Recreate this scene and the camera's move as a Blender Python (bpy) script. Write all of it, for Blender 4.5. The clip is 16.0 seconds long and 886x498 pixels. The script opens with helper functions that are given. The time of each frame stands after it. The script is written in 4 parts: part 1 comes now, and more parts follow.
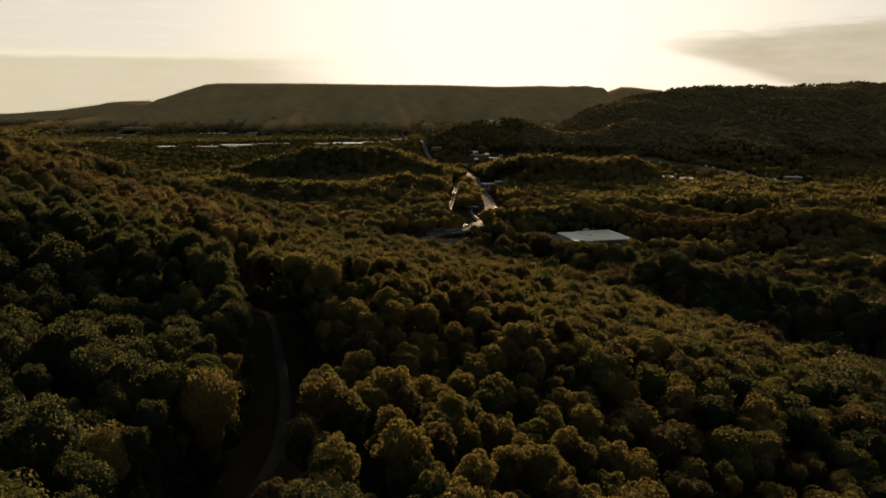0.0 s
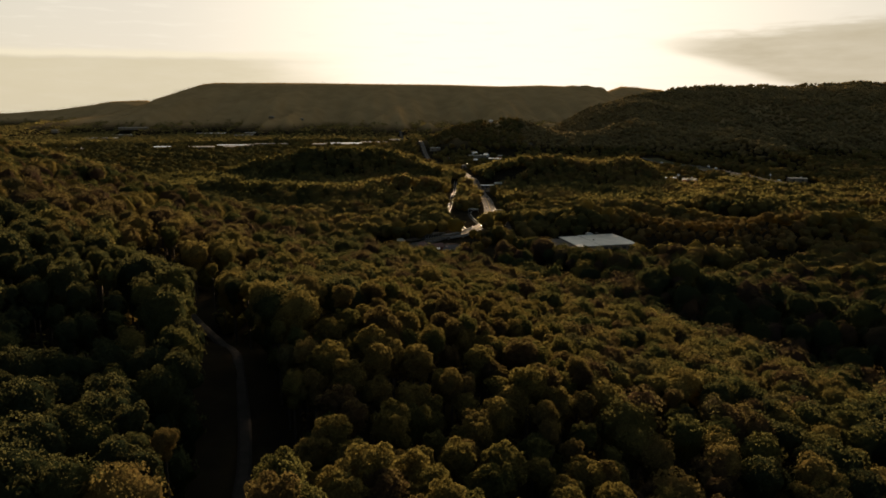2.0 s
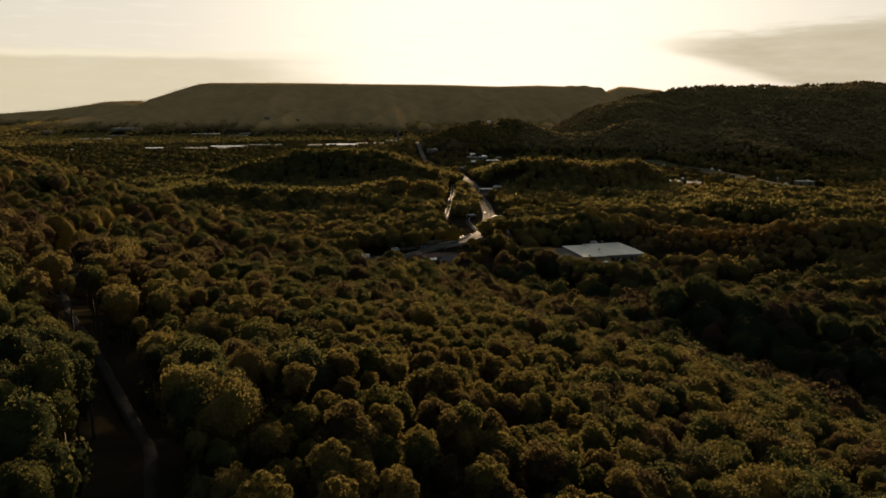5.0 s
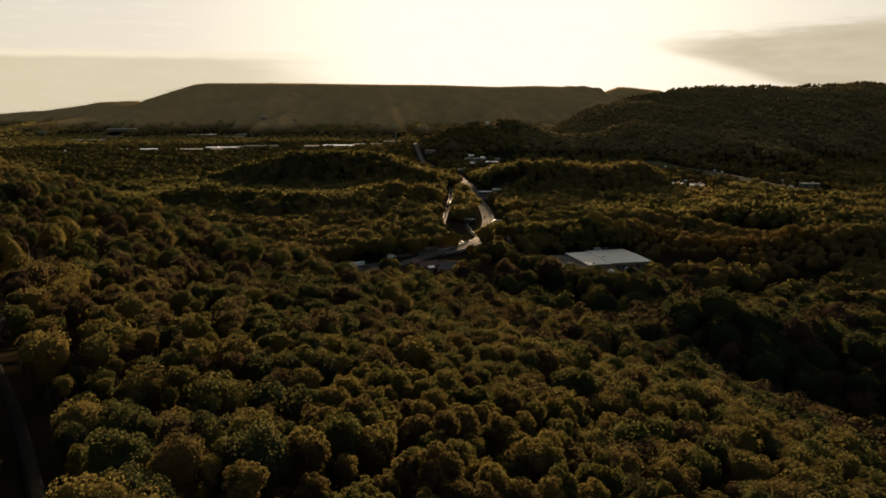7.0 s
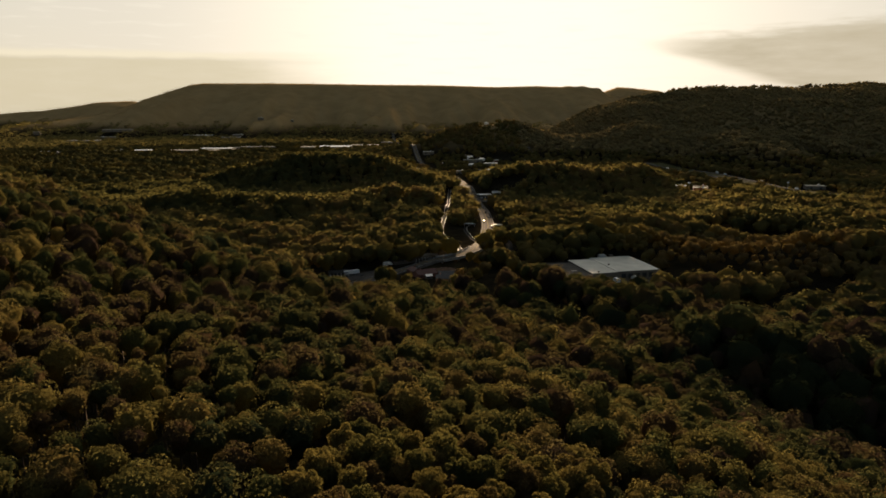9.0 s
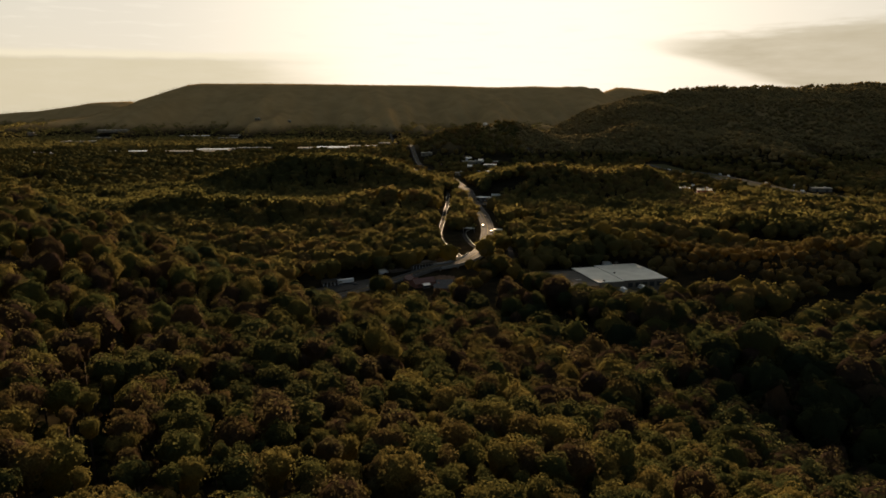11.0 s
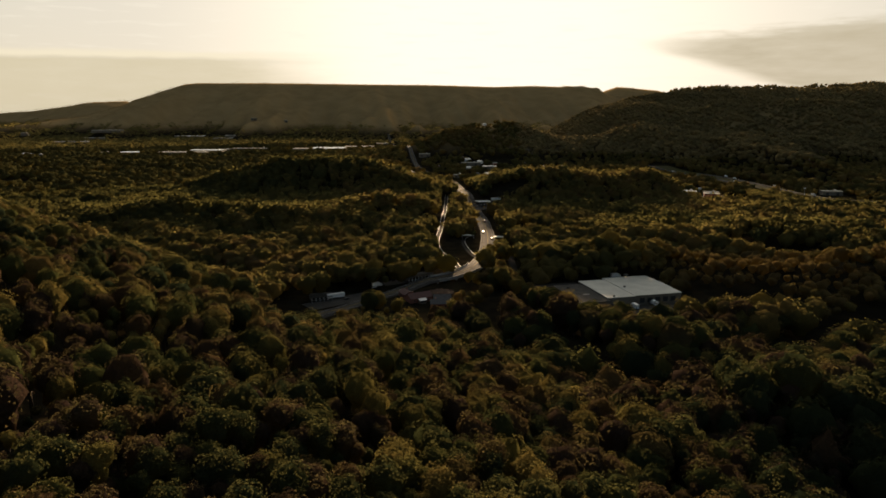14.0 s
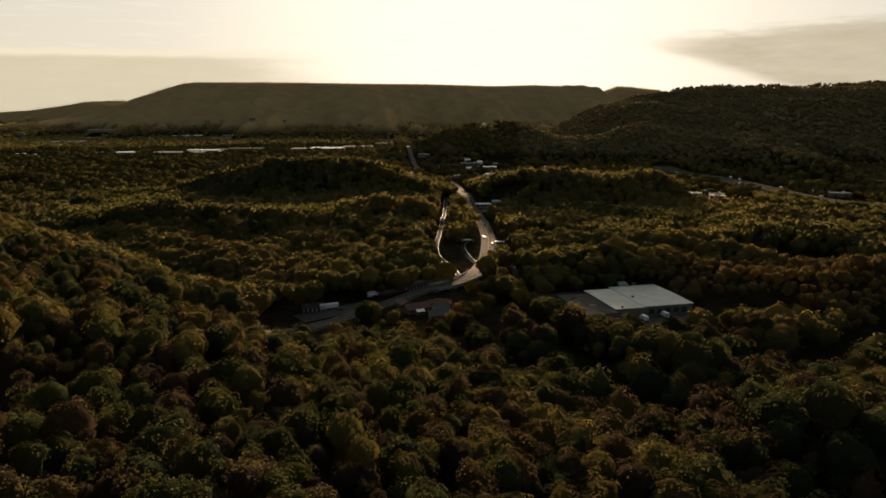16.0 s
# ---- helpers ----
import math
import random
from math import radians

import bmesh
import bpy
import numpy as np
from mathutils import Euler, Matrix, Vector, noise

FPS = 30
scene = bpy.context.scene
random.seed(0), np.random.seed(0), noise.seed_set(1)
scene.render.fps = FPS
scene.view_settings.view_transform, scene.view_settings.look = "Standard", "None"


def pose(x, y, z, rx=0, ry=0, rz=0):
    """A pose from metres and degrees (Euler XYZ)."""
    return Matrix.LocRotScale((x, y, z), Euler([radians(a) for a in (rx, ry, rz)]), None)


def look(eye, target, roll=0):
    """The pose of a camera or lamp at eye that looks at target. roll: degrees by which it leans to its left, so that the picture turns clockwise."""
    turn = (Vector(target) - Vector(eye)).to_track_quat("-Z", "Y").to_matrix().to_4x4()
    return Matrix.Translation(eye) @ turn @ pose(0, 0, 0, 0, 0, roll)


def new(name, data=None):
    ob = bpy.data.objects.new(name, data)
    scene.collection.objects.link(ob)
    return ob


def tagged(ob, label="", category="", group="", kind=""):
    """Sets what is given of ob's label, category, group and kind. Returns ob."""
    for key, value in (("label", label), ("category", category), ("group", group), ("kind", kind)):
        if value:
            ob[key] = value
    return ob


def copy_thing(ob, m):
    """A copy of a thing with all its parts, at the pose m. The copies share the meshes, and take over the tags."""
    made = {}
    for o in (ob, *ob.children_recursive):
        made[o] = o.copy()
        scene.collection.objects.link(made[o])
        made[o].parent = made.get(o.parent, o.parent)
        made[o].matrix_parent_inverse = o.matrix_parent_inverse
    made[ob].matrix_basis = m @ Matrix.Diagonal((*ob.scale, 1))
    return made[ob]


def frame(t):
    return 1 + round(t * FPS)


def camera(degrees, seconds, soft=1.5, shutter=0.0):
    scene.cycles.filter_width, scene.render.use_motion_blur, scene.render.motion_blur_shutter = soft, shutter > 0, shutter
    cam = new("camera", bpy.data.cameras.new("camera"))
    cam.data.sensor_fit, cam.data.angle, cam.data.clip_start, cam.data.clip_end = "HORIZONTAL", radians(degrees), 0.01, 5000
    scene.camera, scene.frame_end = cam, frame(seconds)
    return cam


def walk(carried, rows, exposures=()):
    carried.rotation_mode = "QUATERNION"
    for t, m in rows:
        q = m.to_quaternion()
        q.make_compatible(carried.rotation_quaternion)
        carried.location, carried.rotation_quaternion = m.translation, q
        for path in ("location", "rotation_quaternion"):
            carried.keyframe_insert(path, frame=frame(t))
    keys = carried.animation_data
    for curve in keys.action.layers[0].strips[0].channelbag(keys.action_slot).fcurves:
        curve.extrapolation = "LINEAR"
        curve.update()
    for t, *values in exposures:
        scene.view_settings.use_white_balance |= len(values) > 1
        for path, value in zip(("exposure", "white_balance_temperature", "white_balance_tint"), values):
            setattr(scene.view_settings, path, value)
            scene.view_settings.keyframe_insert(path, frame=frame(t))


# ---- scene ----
# camera: a drone gliding forward over a wooded slope towards a valley at sunset
cam = camera(66, 16.0, soft=1.65)
PATH = [
    (0, pose(2.18, -0.22, 128.20, 78.425, 0.000, 2.374)),
    (0.5, pose(2.13, 4.93, 128.31, 78.414, 0.000, 2.358)),
    (1, pose(2.08, 10.32, 128.47, 78.406, 0.000, 2.339)),
    (1.5, pose(2.01, 15.91, 128.68, 78.399, 0.000, 2.315)),
    (2, pose(1.94, 21.66, 128.92, 78.394, 0.000, 2.289)),
    (2.5, pose(1.85, 27.55, 129.18, 78.391, 0.000, 2.260)),
    (3, pose(1.75, 33.53, 129.46, 78.389, 0.000, 2.229)),
    (3.5, pose(1.63, 39.59, 129.74, 78.389, 0.000, 2.195)),
    (4, pose(1.49, 45.71, 130.03, 78.390, 0.000, 2.160)),
    (5, pose(1.18, 58.06, 130.61, 78.396, 0.000, 2.087)),
    (6, pose(0.82, 70.49, 131.16, 78.405, 0.000, 2.011)),
    (6.5, pose(0.63, 76.72, 131.42, 78.410, 0.000, 1.973)),
    (7, pose(0.44, 82.94, 131.68, 78.416, 0.000, 1.935)),
    (7.5, pose(0.25, 89.18, 131.92, 78.422, 0.000, 1.897)),
    (8, pose(0.06, 95.41, 132.16, 78.428, 0.000, 1.860)),
    (8.5, pose(-0.12, 101.64, 132.38, 78.433, 0.000, 1.824)),
    (9, pose(-0.29, 107.88, 132.61, 78.438, 0.000, 1.790)),
    (9.5, pose(-0.45, 114.12, 132.83, 78.443, 0.000, 1.756)),
    (10, pose(-0.59, 120.38, 133.05, 78.447, 0.000, 1.725)),
    (11, pose(-0.82, 132.92, 133.49, 78.451, 0.000, 1.667)),
    (12, pose(-0.96, 145.52, 133.95, 78.449, 0.000, 1.619)),
    (12.5, pose(-1.01, 151.84, 134.19, 78.446, 0.000, 1.598)),
    (13, pose(-1.03, 158.17, 134.44, 78.440, 0.000, 1.580)),
    (13.5, pose(-1.05, 164.50, 134.70, 78.432, 0.000, 1.564)),
    (14, pose(-1.05, 170.84, 134.98, 78.421, 0.000, 1.552)),
    (14.5, pose(-1.05, 177.17, 135.26, 78.408, 0.000, 1.542)),
    (15, pose(-1.05, 183.47, 135.56, 78.391, 0.000, 1.536)),
    (15.5, pose(-1.06, 189.74, 135.87, 78.371, 0.000, 1.533)),
    (16, pose(-1.09, 195.95, 136.18, 78.347, 0.000, 1.533)),
]
walk(cam, PATH, [(0, 1.0, 7000, 11)])

# ---- world and sun ----
SUN_AZ, SUN_EL = 2.7, 7.5          # degrees right of +y, degrees above the horizon

world = bpy.data.worlds.new("evening_sky")
scene.world = world
world.use_nodes = True


class Net:
    """Small helper to wire shader nodes."""

    def __init__(self, tree):
        self.t = tree
        self.t.nodes.clear()

    def n(self, kind, ins=None, **props):
        node = self.t.nodes.new(kind)
        for k, v in props.items():
            if k == "operation":
                node.operation = v
            elif k == "blend":
                node.blend_type = v
            elif k == "dtype":
                node.data_type = v
            elif k == "attr":
                node.attribute_name = v
            elif k == "interp":
                node.interpolation_type = v
        for k, v in (ins or {}).items():
            s = node.inputs[k]
            if isinstance(v, bpy.types.NodeSocket):
                self.t.links.new(v, s)
            else:
                s.default_value = v
        return node

    def math(self, op, a, b=0.0, c=0.0):
        return self.n("ShaderNodeMath", {0: a, 1: b, 2: c}, operation=op).outputs[0]

    def ramp01(self, x, lo, hi):
        return self.n("ShaderNodeMapRange", {0: x, 1: lo, 2: hi, 3: 0.0, 4: 1.0}, interp="SMOOTHSTEP").outputs[0]

    def mix(self, f, a, b):
        node = self.n("ShaderNodeMix", dtype="RGBA")
        for i, v in ((0, f), (6, a), (7, b)):
            if isinstance(v, bpy.types.NodeSocket):
                self.t.links.new(v, node.inputs[i])
            else:
                node.inputs[i].default_value = v if i == 0 else (*v[:3], 1)
        return node.outputs[2]

    def noise(self, vec, scale, detail=4.0, rough=0.55):
        return self.n("ShaderNodeTexNoise", {"Vector": vec, "Scale": scale, "Detail": detail, "Roughness": rough}).outputs[0]

    def stops(self, f, cols):
        node = self.n("ShaderNodeValToRGB", {0: f})
        e = node.color_ramp.elements
        while len(e) < len(cols):
            e.new(0.5)
        for el, (p, c) in zip(e, cols):
            el.position, el.color = p, (*c, 1)
        return node.outputs[0]


w = Net(world.node_tree)
sky = w.n("ShaderNodeTexSky")
sky.sky_type = "NISHITA"
sky.sun_disc = False
sky.sun_elevation, sky.sun_rotation = radians(SUN_EL), radians(SUN_AZ)
sky.altitude, sky.air_density, sky.dust_density, sky.ozone_density = 300, 1.0, 2.5, 1.0
co = w.n("ShaderNodeTexCoord").outputs["Generated"]
sep = w.n("ShaderNodeSeparateXYZ", {0: co})
az = w.math("MULTIPLY", w.math("ARCTAN2", sep.outputs[0], sep.outputs[1]), 57.2958)
el = w.math("MULTIPLY", w.math("ARCSINE", sep.outputs[2]), 57.2958)
streak = w.n("ShaderNodeCombineXYZ", {0: w.math("MULTIPLY", az, 0.09), 1: w.math("MULTIPLY", el, 0.75)}).outputs[0]
nz = w.math("SUBTRACT", w.noise(streak, 1.0, 6.0), 0.5)
fine = w.math("SUBTRACT", w.noise(streak, 3.1, 5.0), 0.5)
# low bank of cloud on the one side of the sun, a grey shelf on the other
puff = w.math("SUBTRACT", w.noise(w.n("ShaderNodeCombineXYZ", {0: w.math("MULTIPLY", az, 0.16), 1: w.math("MULTIPLY", el, 0.8)}).outputs[0], 1.6, 7.0, 0.6), 0.5)
wave = w.math("ADD", w.math("MULTIPLY", nz, 1.3), w.math("MULTIPLY", puff, 1.5))
edge = w.math("ADD", w.math("ADD", el, w.math("MULTIPLY", wave, 0.30)), w.math("MULTIPLY", az, -0.012))
west = w.ramp01(w.math("ADD", az, w.math("MULTIPLY", nz, 9.0)), -8.0, -20.0)
bank = w.math("MULTIPLY", w.ramp01(edge, 4.25, 3.85), west)
crest = w.math("MULTIPLY", w.math("MULTIPLY", w.ramp01(edge, 3.95, 4.15), w.ramp01(edge, 4.75, 4.3)), west)         # lit upper edge of the bank
low = w.math("ADD", 4.9, w.math("MULTIPLY", w.math("SUBTRACT", az, 12.9), -0.30))
high = w.math("ADD", 4.9, w.math("MULTIPLY", w.math("SUBTRACT", az, 12.9), 0.06))
shelf = w.math("MULTIPLY", w.ramp01(w.math("SUBTRACT", w.math("ADD", el, w.math("MULTIPLY", nz, 0.8)), low), -0.15, 0.8),
               w.ramp01(w.math("SUBTRACT", w.math("ADD", el, w.math("ADD", wave, w.math("MULTIPLY", fine, 1.2))), high), 0.8, -0.5))
shelf = w.math("MULTIPLY", shelf, w.ramp01(w.math("ADD", az, w.math("MULTIPLY", nz, 4.0)), 12.0, 21.0))
sd = (math.sin(radians(SUN_AZ)) * math.cos(radians(SUN_EL)), math.cos(radians(SUN_AZ)) * math.cos(radians(SUN_EL)), math.sin(radians(SUN_EL)))
dot = w.n("ShaderNodeVectorMath", {0: co, 1: sd}, operation="DOT_PRODUCT").outputs["Value"]
far_off = w.math("MULTIPLY", w.math("ARCCOSINE", dot), 57.2958)          # degrees away from the sun
thin = w.math("MULTIPLY", w.ramp01(far_off, 80.0, 24.0), 0.92)            # bright forward-scattering veil round the sun
veil = w.mix(thin, sky.outputs[0], (7.7, 7.45, 6.75))
veil = w.mix(w.math("MULTIPLY", w.ramp01(far_off, 30.0, 5.0), 0.9), veil, (11.5, 11.0, 9.7))
cirrus = w.math("MULTIPLY", w.ramp01(fine, 0.02, 0.22), w.ramp01(el, 14.0, 5.0))
veil = w.mix(w.math("MULTIPLY", cirrus, 0.35), veil, (9.4, 9.0, 7.9))
veil = w.mix(w.math("MULTIPLY", crest, 0.7), veil, (8.9, 8.2, 6.3))
veil = w.mix(w.math("MULTIPLY", bank, w.math("ADD", 0.80, w.math("MULTIPLY", puff, 0.5))), veil, (6.5, 5.9, 4.3))
veil = w.mix(w.math("MULTIPLY", shelf, w.math("ADD", 0.84, w.math("MULTIPLY", puff, 0.6))), veil, (5.3, 4.75, 3.55))
bg = w.n("ShaderNodeBackground", {0: veil, 1: 0.051})
w.t.links.new(bg.outputs[0], w.n("ShaderNodeOutputWorld").inputs[0])

sun = new("sun", bpy.data.lights.new("sun", "SUN"))
sun.data.energy, sun.data.angle, sun.data.color = 5.0, radians(7.0), (1.0, 0.71, 0.44)
sa, se = radians(SUN_AZ), radians(SUN_EL)
sun.matrix_world = look((0, 0, 300), (-math.sin(sa) * math.cos(se) * 10, -math.cos(sa) * math.cos(se) * 10, 300 - math.sin(se) * 10))

# ---- materials ----


def material(name):
    m = bpy.data.materials.new(name)
    m.use_nodes = True
    return m, Net(m.node_tree)


def finish(net, shader):
    net.t.links.new(shader, net.n("ShaderNodeOutputMaterial").inputs[0])


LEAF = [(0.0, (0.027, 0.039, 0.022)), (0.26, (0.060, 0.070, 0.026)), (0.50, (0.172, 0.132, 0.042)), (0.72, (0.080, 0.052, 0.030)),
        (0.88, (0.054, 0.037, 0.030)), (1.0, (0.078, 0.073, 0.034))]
HILL_LEAF = [(0.0, (0.27, 0.195, 0.095)), (0.5, (0.31, 0.23, 0.11)), (1.0, (0.30, 0.215, 0.10))]      # greyish brown far woods, paled to stand in for haze


def leaf_material(name, per_object, ramp, through_colour, gloss=0.0, thin=0.48):
    m, n = material(name)
    if per_object:
        f = n.math("ADD", 0.20, n.math("MULTIPLY", n.n("ShaderNodeObjectInfo").outputs["Random"], 0.54))
    else:
        f = n.n("ShaderNodeAttribute", attr="tint").outputs["Fac"]
    pos = n.n("ShaderNodeNewGeometry")
    island = pos.outputs["Random Per Island"]
    f = n.math("ADD", f, n.math("MULTIPLY", n.math("SUBTRACT", island, 0.5), 0.06))
    col = n.stops(f, ramp)
    at = pos.outputs["Position"]
    fine, clump = n.noise(at, 2.6, 3.0, 0.7), n.noise(at, 0.55, 2.0)
    grain = n.math("ADD", n.math("MULTIPLY", n.ramp01(fine, 0.25, 0.75), 0.7), n.math("MULTIPLY", clump, 0.5))
    hsv = n.n("ShaderNodeHueSaturation", {"Value": n.math("ADD", 0.32, grain), "Color": col}).outputs[0]
    rough = n.math("ADD", n.math("MULTIPLY", fine, 0.75), clump)
    bump = n.n("ShaderNodeBump", {"Strength": 0.9, "Distance": 0.6, "Height": rough}).outputs[0]
    p = n.n("ShaderNodeBsdfPrincipled", {"Base Color": hsv, "Roughness": 0.8, "Specular IOR Level": gloss, "Normal": bump}).outputs[0]
    tr = n.n("ShaderNodeBsdfTranslucent", {"Color": n.mix(0.30, hsv, through_colour), "Normal": bump}).outputs[0]
    finish(n, n.n("ShaderNodeMixShader", {0: thin, 1: p, 2: tr}).outputs[0])
    return m


LEAF_TREE = leaf_material("leaves_single_trees", True, LEAF, (0.30, 0.262, 0.078), 0.0, 0.48)
LEAF_WOOD = leaf_material("leaves_woods", False, LEAF, (0.265, 0.24, 0.080), 0.0, 0.46)
VALLEY_LEAF = [(0.0, (0.100, 0.100, 0.042)), (0.5, (0.205, 0.168, 0.062)), (1.0, (0.205, 0.142, 0.062))]     # yellow-green valley trees, brightened in place of distance haze
# MID_LEAF and HILLSIDE_WOOD are likewise lifted to make up for absent haze
MID_LEAF = [(0.0, (0.060, 0.070, 0.033)), (0.5, (0.165, 0.138, 0.052)), (1.0, (0.158, 0.107, 0.053))]
MID_WOOD = leaf_material("mixed_valley_leaves", False, MID_LEAF, (0.42, 0.35, 0.09), 0.0, 0.60)
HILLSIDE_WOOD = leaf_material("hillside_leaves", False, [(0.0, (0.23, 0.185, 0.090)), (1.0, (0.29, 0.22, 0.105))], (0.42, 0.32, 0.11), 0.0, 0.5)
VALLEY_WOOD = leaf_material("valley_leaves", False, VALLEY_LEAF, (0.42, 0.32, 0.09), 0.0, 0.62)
HAZED_WOOD = leaf_material("hazed_hill_woods", False, HILL_LEAF, (0.30, 0.23, 0.11), 0.0, 0.08)


def plain(name, a, b, scale, rough=0.8, metal=0.0, bump=0.0, spec=0.4):
    """A rough two-tone surface with grain at two sizes."""
    m, n = material(name)
    pos = n.n("ShaderNodeNewGeometry").outputs["Position"]
    big, small = n.noise(pos, scale, 5.0), n.noise(pos, scale * 9, 3.0)
    f = n.math("ADD", n.math("MULTIPLY", big, 0.7), n.math("MULTIPLY", small, 0.3))
    ins = {"Base Color": n.mix(n.ramp01(f, 0.3, 0.7), a, b), "Roughness": n.math("ADD", rough - 0.08, n.math("MULTIPLY", small, 0.16)),
           "Metallic": metal, "Specular IOR Level": spec}
    if bump:
        ins["Normal"] = n.n("ShaderNodeBump", {"Strength": bump, "Distance": 0.3, "Height": small}).outputs[0]
    finish(n, n.n("ShaderNodeBsdfPrincipled", ins).outputs[0])
    return m




def floor_material():
    """Dark humus in the valley woods; far high ground is coloured paler in place of haze."""
    m, n = material("forest_floor")
    pos = n.n("ShaderNodeNewGeometry").outputs["Position"]
    z = n.n("ShaderNodeSeparateXYZ", {0: pos})
    big, small = n.noise(pos, 0.08, 5.0), n.noise(pos, 0.7, 3.0)
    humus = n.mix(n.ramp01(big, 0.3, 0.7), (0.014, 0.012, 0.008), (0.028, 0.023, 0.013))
    # pale tone of the far hills: haze put into the ground colour
    hazed_floor = n.mix(n.ramp01(n.noise(pos, 0.01, 6.0), 0.3, 0.7), (0.26, 0.185, 0.088), (0.32, 0.23, 0.112))
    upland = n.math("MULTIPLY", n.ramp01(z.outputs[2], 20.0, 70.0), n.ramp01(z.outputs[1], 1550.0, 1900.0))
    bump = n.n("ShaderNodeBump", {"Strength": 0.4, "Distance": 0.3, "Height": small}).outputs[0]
    finish(n, n.n("ShaderNodeBsdfPrincipled", {"Base Color": n.mix(upland, humus, hazed_floor), "Roughness": 1.0, "Specular IOR Level": 0.0, "Normal": bump}).outputs[0])
    return m


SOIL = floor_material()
BARK = plain("bark", (0.045, 0.035, 0.025), (0.08, 0.063, 0.046), 2.0, 0.9, bump=0.5, spec=0.2)
ASPHALT = plain("asphalt", (0.055, 0.050, 0.043), (0.085, 0.078, 0.068), 0.15, 0.9, bump=0.1, spec=0.03)
OLD_ASPHALT = plain("weathered_asphalt", (0.05, 0.048, 0.044), (0.085, 0.08, 0.072), 0.1, 0.95, bump=0.1, spec=0.03)
DARK_ASPHALT = plain("darker_asphalt", (0.022, 0.021, 0.019), (0.036, 0.034, 0.030), 0.1, 0.95, bump=0.1, spec=0.02)
VERGE = plain("dull_verge_grass", (0.035, 0.040, 0.014), (0.060, 0.056, 0.022), 0.2, 0.95, bump=0.4, spec=0.03)
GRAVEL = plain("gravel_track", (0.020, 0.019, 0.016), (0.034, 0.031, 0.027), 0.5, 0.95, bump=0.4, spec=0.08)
CONCRETE = plain("concrete", (0.22, 0.21, 0.19), (0.32, 0.30, 0.27), 0.4, 0.8, bump=0.1)
STEEL = plain("galvanised_steel", (0.45, 0.45, 0.45), (0.6, 0.6, 0.6), 1.0, 0.45, metal=1.0)
DULL_STEEL = plain("weathered_galvanised_rail", (0.26, 0.25, 0.23), (0.38, 0.37, 0.34), 1.0, 0.6, metal=0.7)
WHITE_ROOF = plain("white_membrane_roof", (0.43, 0.425, 0.36), (0.55, 0.54, 0.46), 0.12, 0.55, bump=0.03)
GREY_ROOF = plain("grey_membrane_roof", (0.065, 0.060, 0.052), (0.10, 0.093, 0.08), 0.12, 0.9, bump=0.03, spec=0.03)
SIDING = plain("metal_siding", (0.13, 0.108, 0.08), (0.18, 0.15, 0.115), 0.5, 0.6)
BRICK = plain("red_brick", (0.20, 0.075, 0.05), (0.27, 0.11, 0.07), 0.8, 0.85, bump=0.1)
SHINGLE = plain("shingle_roof", (0.07, 0.065, 0.06), (0.12, 0.11, 0.10), 0.7, 0.85, bump=0.2)
PAINT_WHITE = plain("white_paint", (0.70, 0.69, 0.66), (0.80, 0.79, 0.76), 1.5, 0.45)
PAINT_YELLOW = plain("worn_yellow_line", (0.22, 0.16, 0.04), (0.32, 0.23, 0.06), 1.5, 0.9, spec=0.1)
WORN_WHITE = plain("worn_white_line", (0.20, 0.195, 0.18), (0.34, 0.33, 0.31), 1.5, 0.9, spec=0.1)
DARK = plain("dark_opening", (0.02, 0.02, 0.02), (0.035, 0.035, 0.035), 1.5, 0.6)
RUBBER = plain("tyre_rubber", (0.02, 0.02, 0.02), (0.03, 0.03, 0.03), 3.0, 0.8)
GLASS = plain("window_glass", (0.03, 0.035, 0.04), (0.04, 0.045, 0.05), 1.0, 0.08, spec=0.6)


# ---- ground form ----
def smax(a, b, k):
    """The larger of two heights, with a rounded joint k wide."""
    h = np.clip(0.5 + 0.5 * (a - b) / k, 0, 1)
    return b + (a - b) * h + k * h * (1 - h)


def swell(x, y, size, seed):
    """Gentle rolling relief from a few crossed waves, about -1 to 1."""
    a = np.sin(x / size + 1.7 * seed + 1.3 * np.sin(y / (1.7 * size) + seed))
    b = np.sin(y / (0.8 * size) - 2.1 * seed + 1.1 * np.sin(x / (1.3 * size) - seed))
    c = np.sin((0.6 * x + 0.8 * y) / (0.45 * size) + seed) * 0.5
    return (a * b + c) / 1.5


# x, y, height, half-width along x and y of the low hills in the valley
KNOLLS = [(-245, 1295, 42, 170, 75, 3), (-95, 1000, 20, 70, 34, 2), (-340, 955, 17, 110, 45, 2), (-200, 925, 13, 80, 40, 2), (172, 1215, 32, 150, 75, 6),
          (75, 2080, 86, 215, 140, 2), (190, 1900, 24, 170, 90, 2), (-20, 1960, 8, 90, 80, 2), (-620, 3250, 40, 300, 120, 2), (-60, 3150, 45, 260, 130, 2),
          (118, 738, 12, 90, 30, 2), (400, 850, 12, 190, 45, 2), (190, 540, -7, 110, 60, 2), (330, 600, -9, 120, 70, 2), (310, 695, 14, 95, 42, 2)]


# x, y, height, half-width along x and y of the hollows and humps on the near slope
FOLDS = [(-30, 84, 4.5, 34, 17), (-54, 163, -6.5, 24, 26), (-27, 128, -2.5, 13, 13), (-114, 350, -7, 30, 32), (72, 398, 9, 42, 34),
         (114, 366, 5, 26, 22), (118, 424, 10, 30, 24), (140, 334, -5, 26, 26), (-72, 520, -6, 46, 42), (115, 490, -7, 34, 28), (28, 468, 7, 20, 24), (-48, 308, 4, 18, 16), (20, 222, -2, 16, 16)]


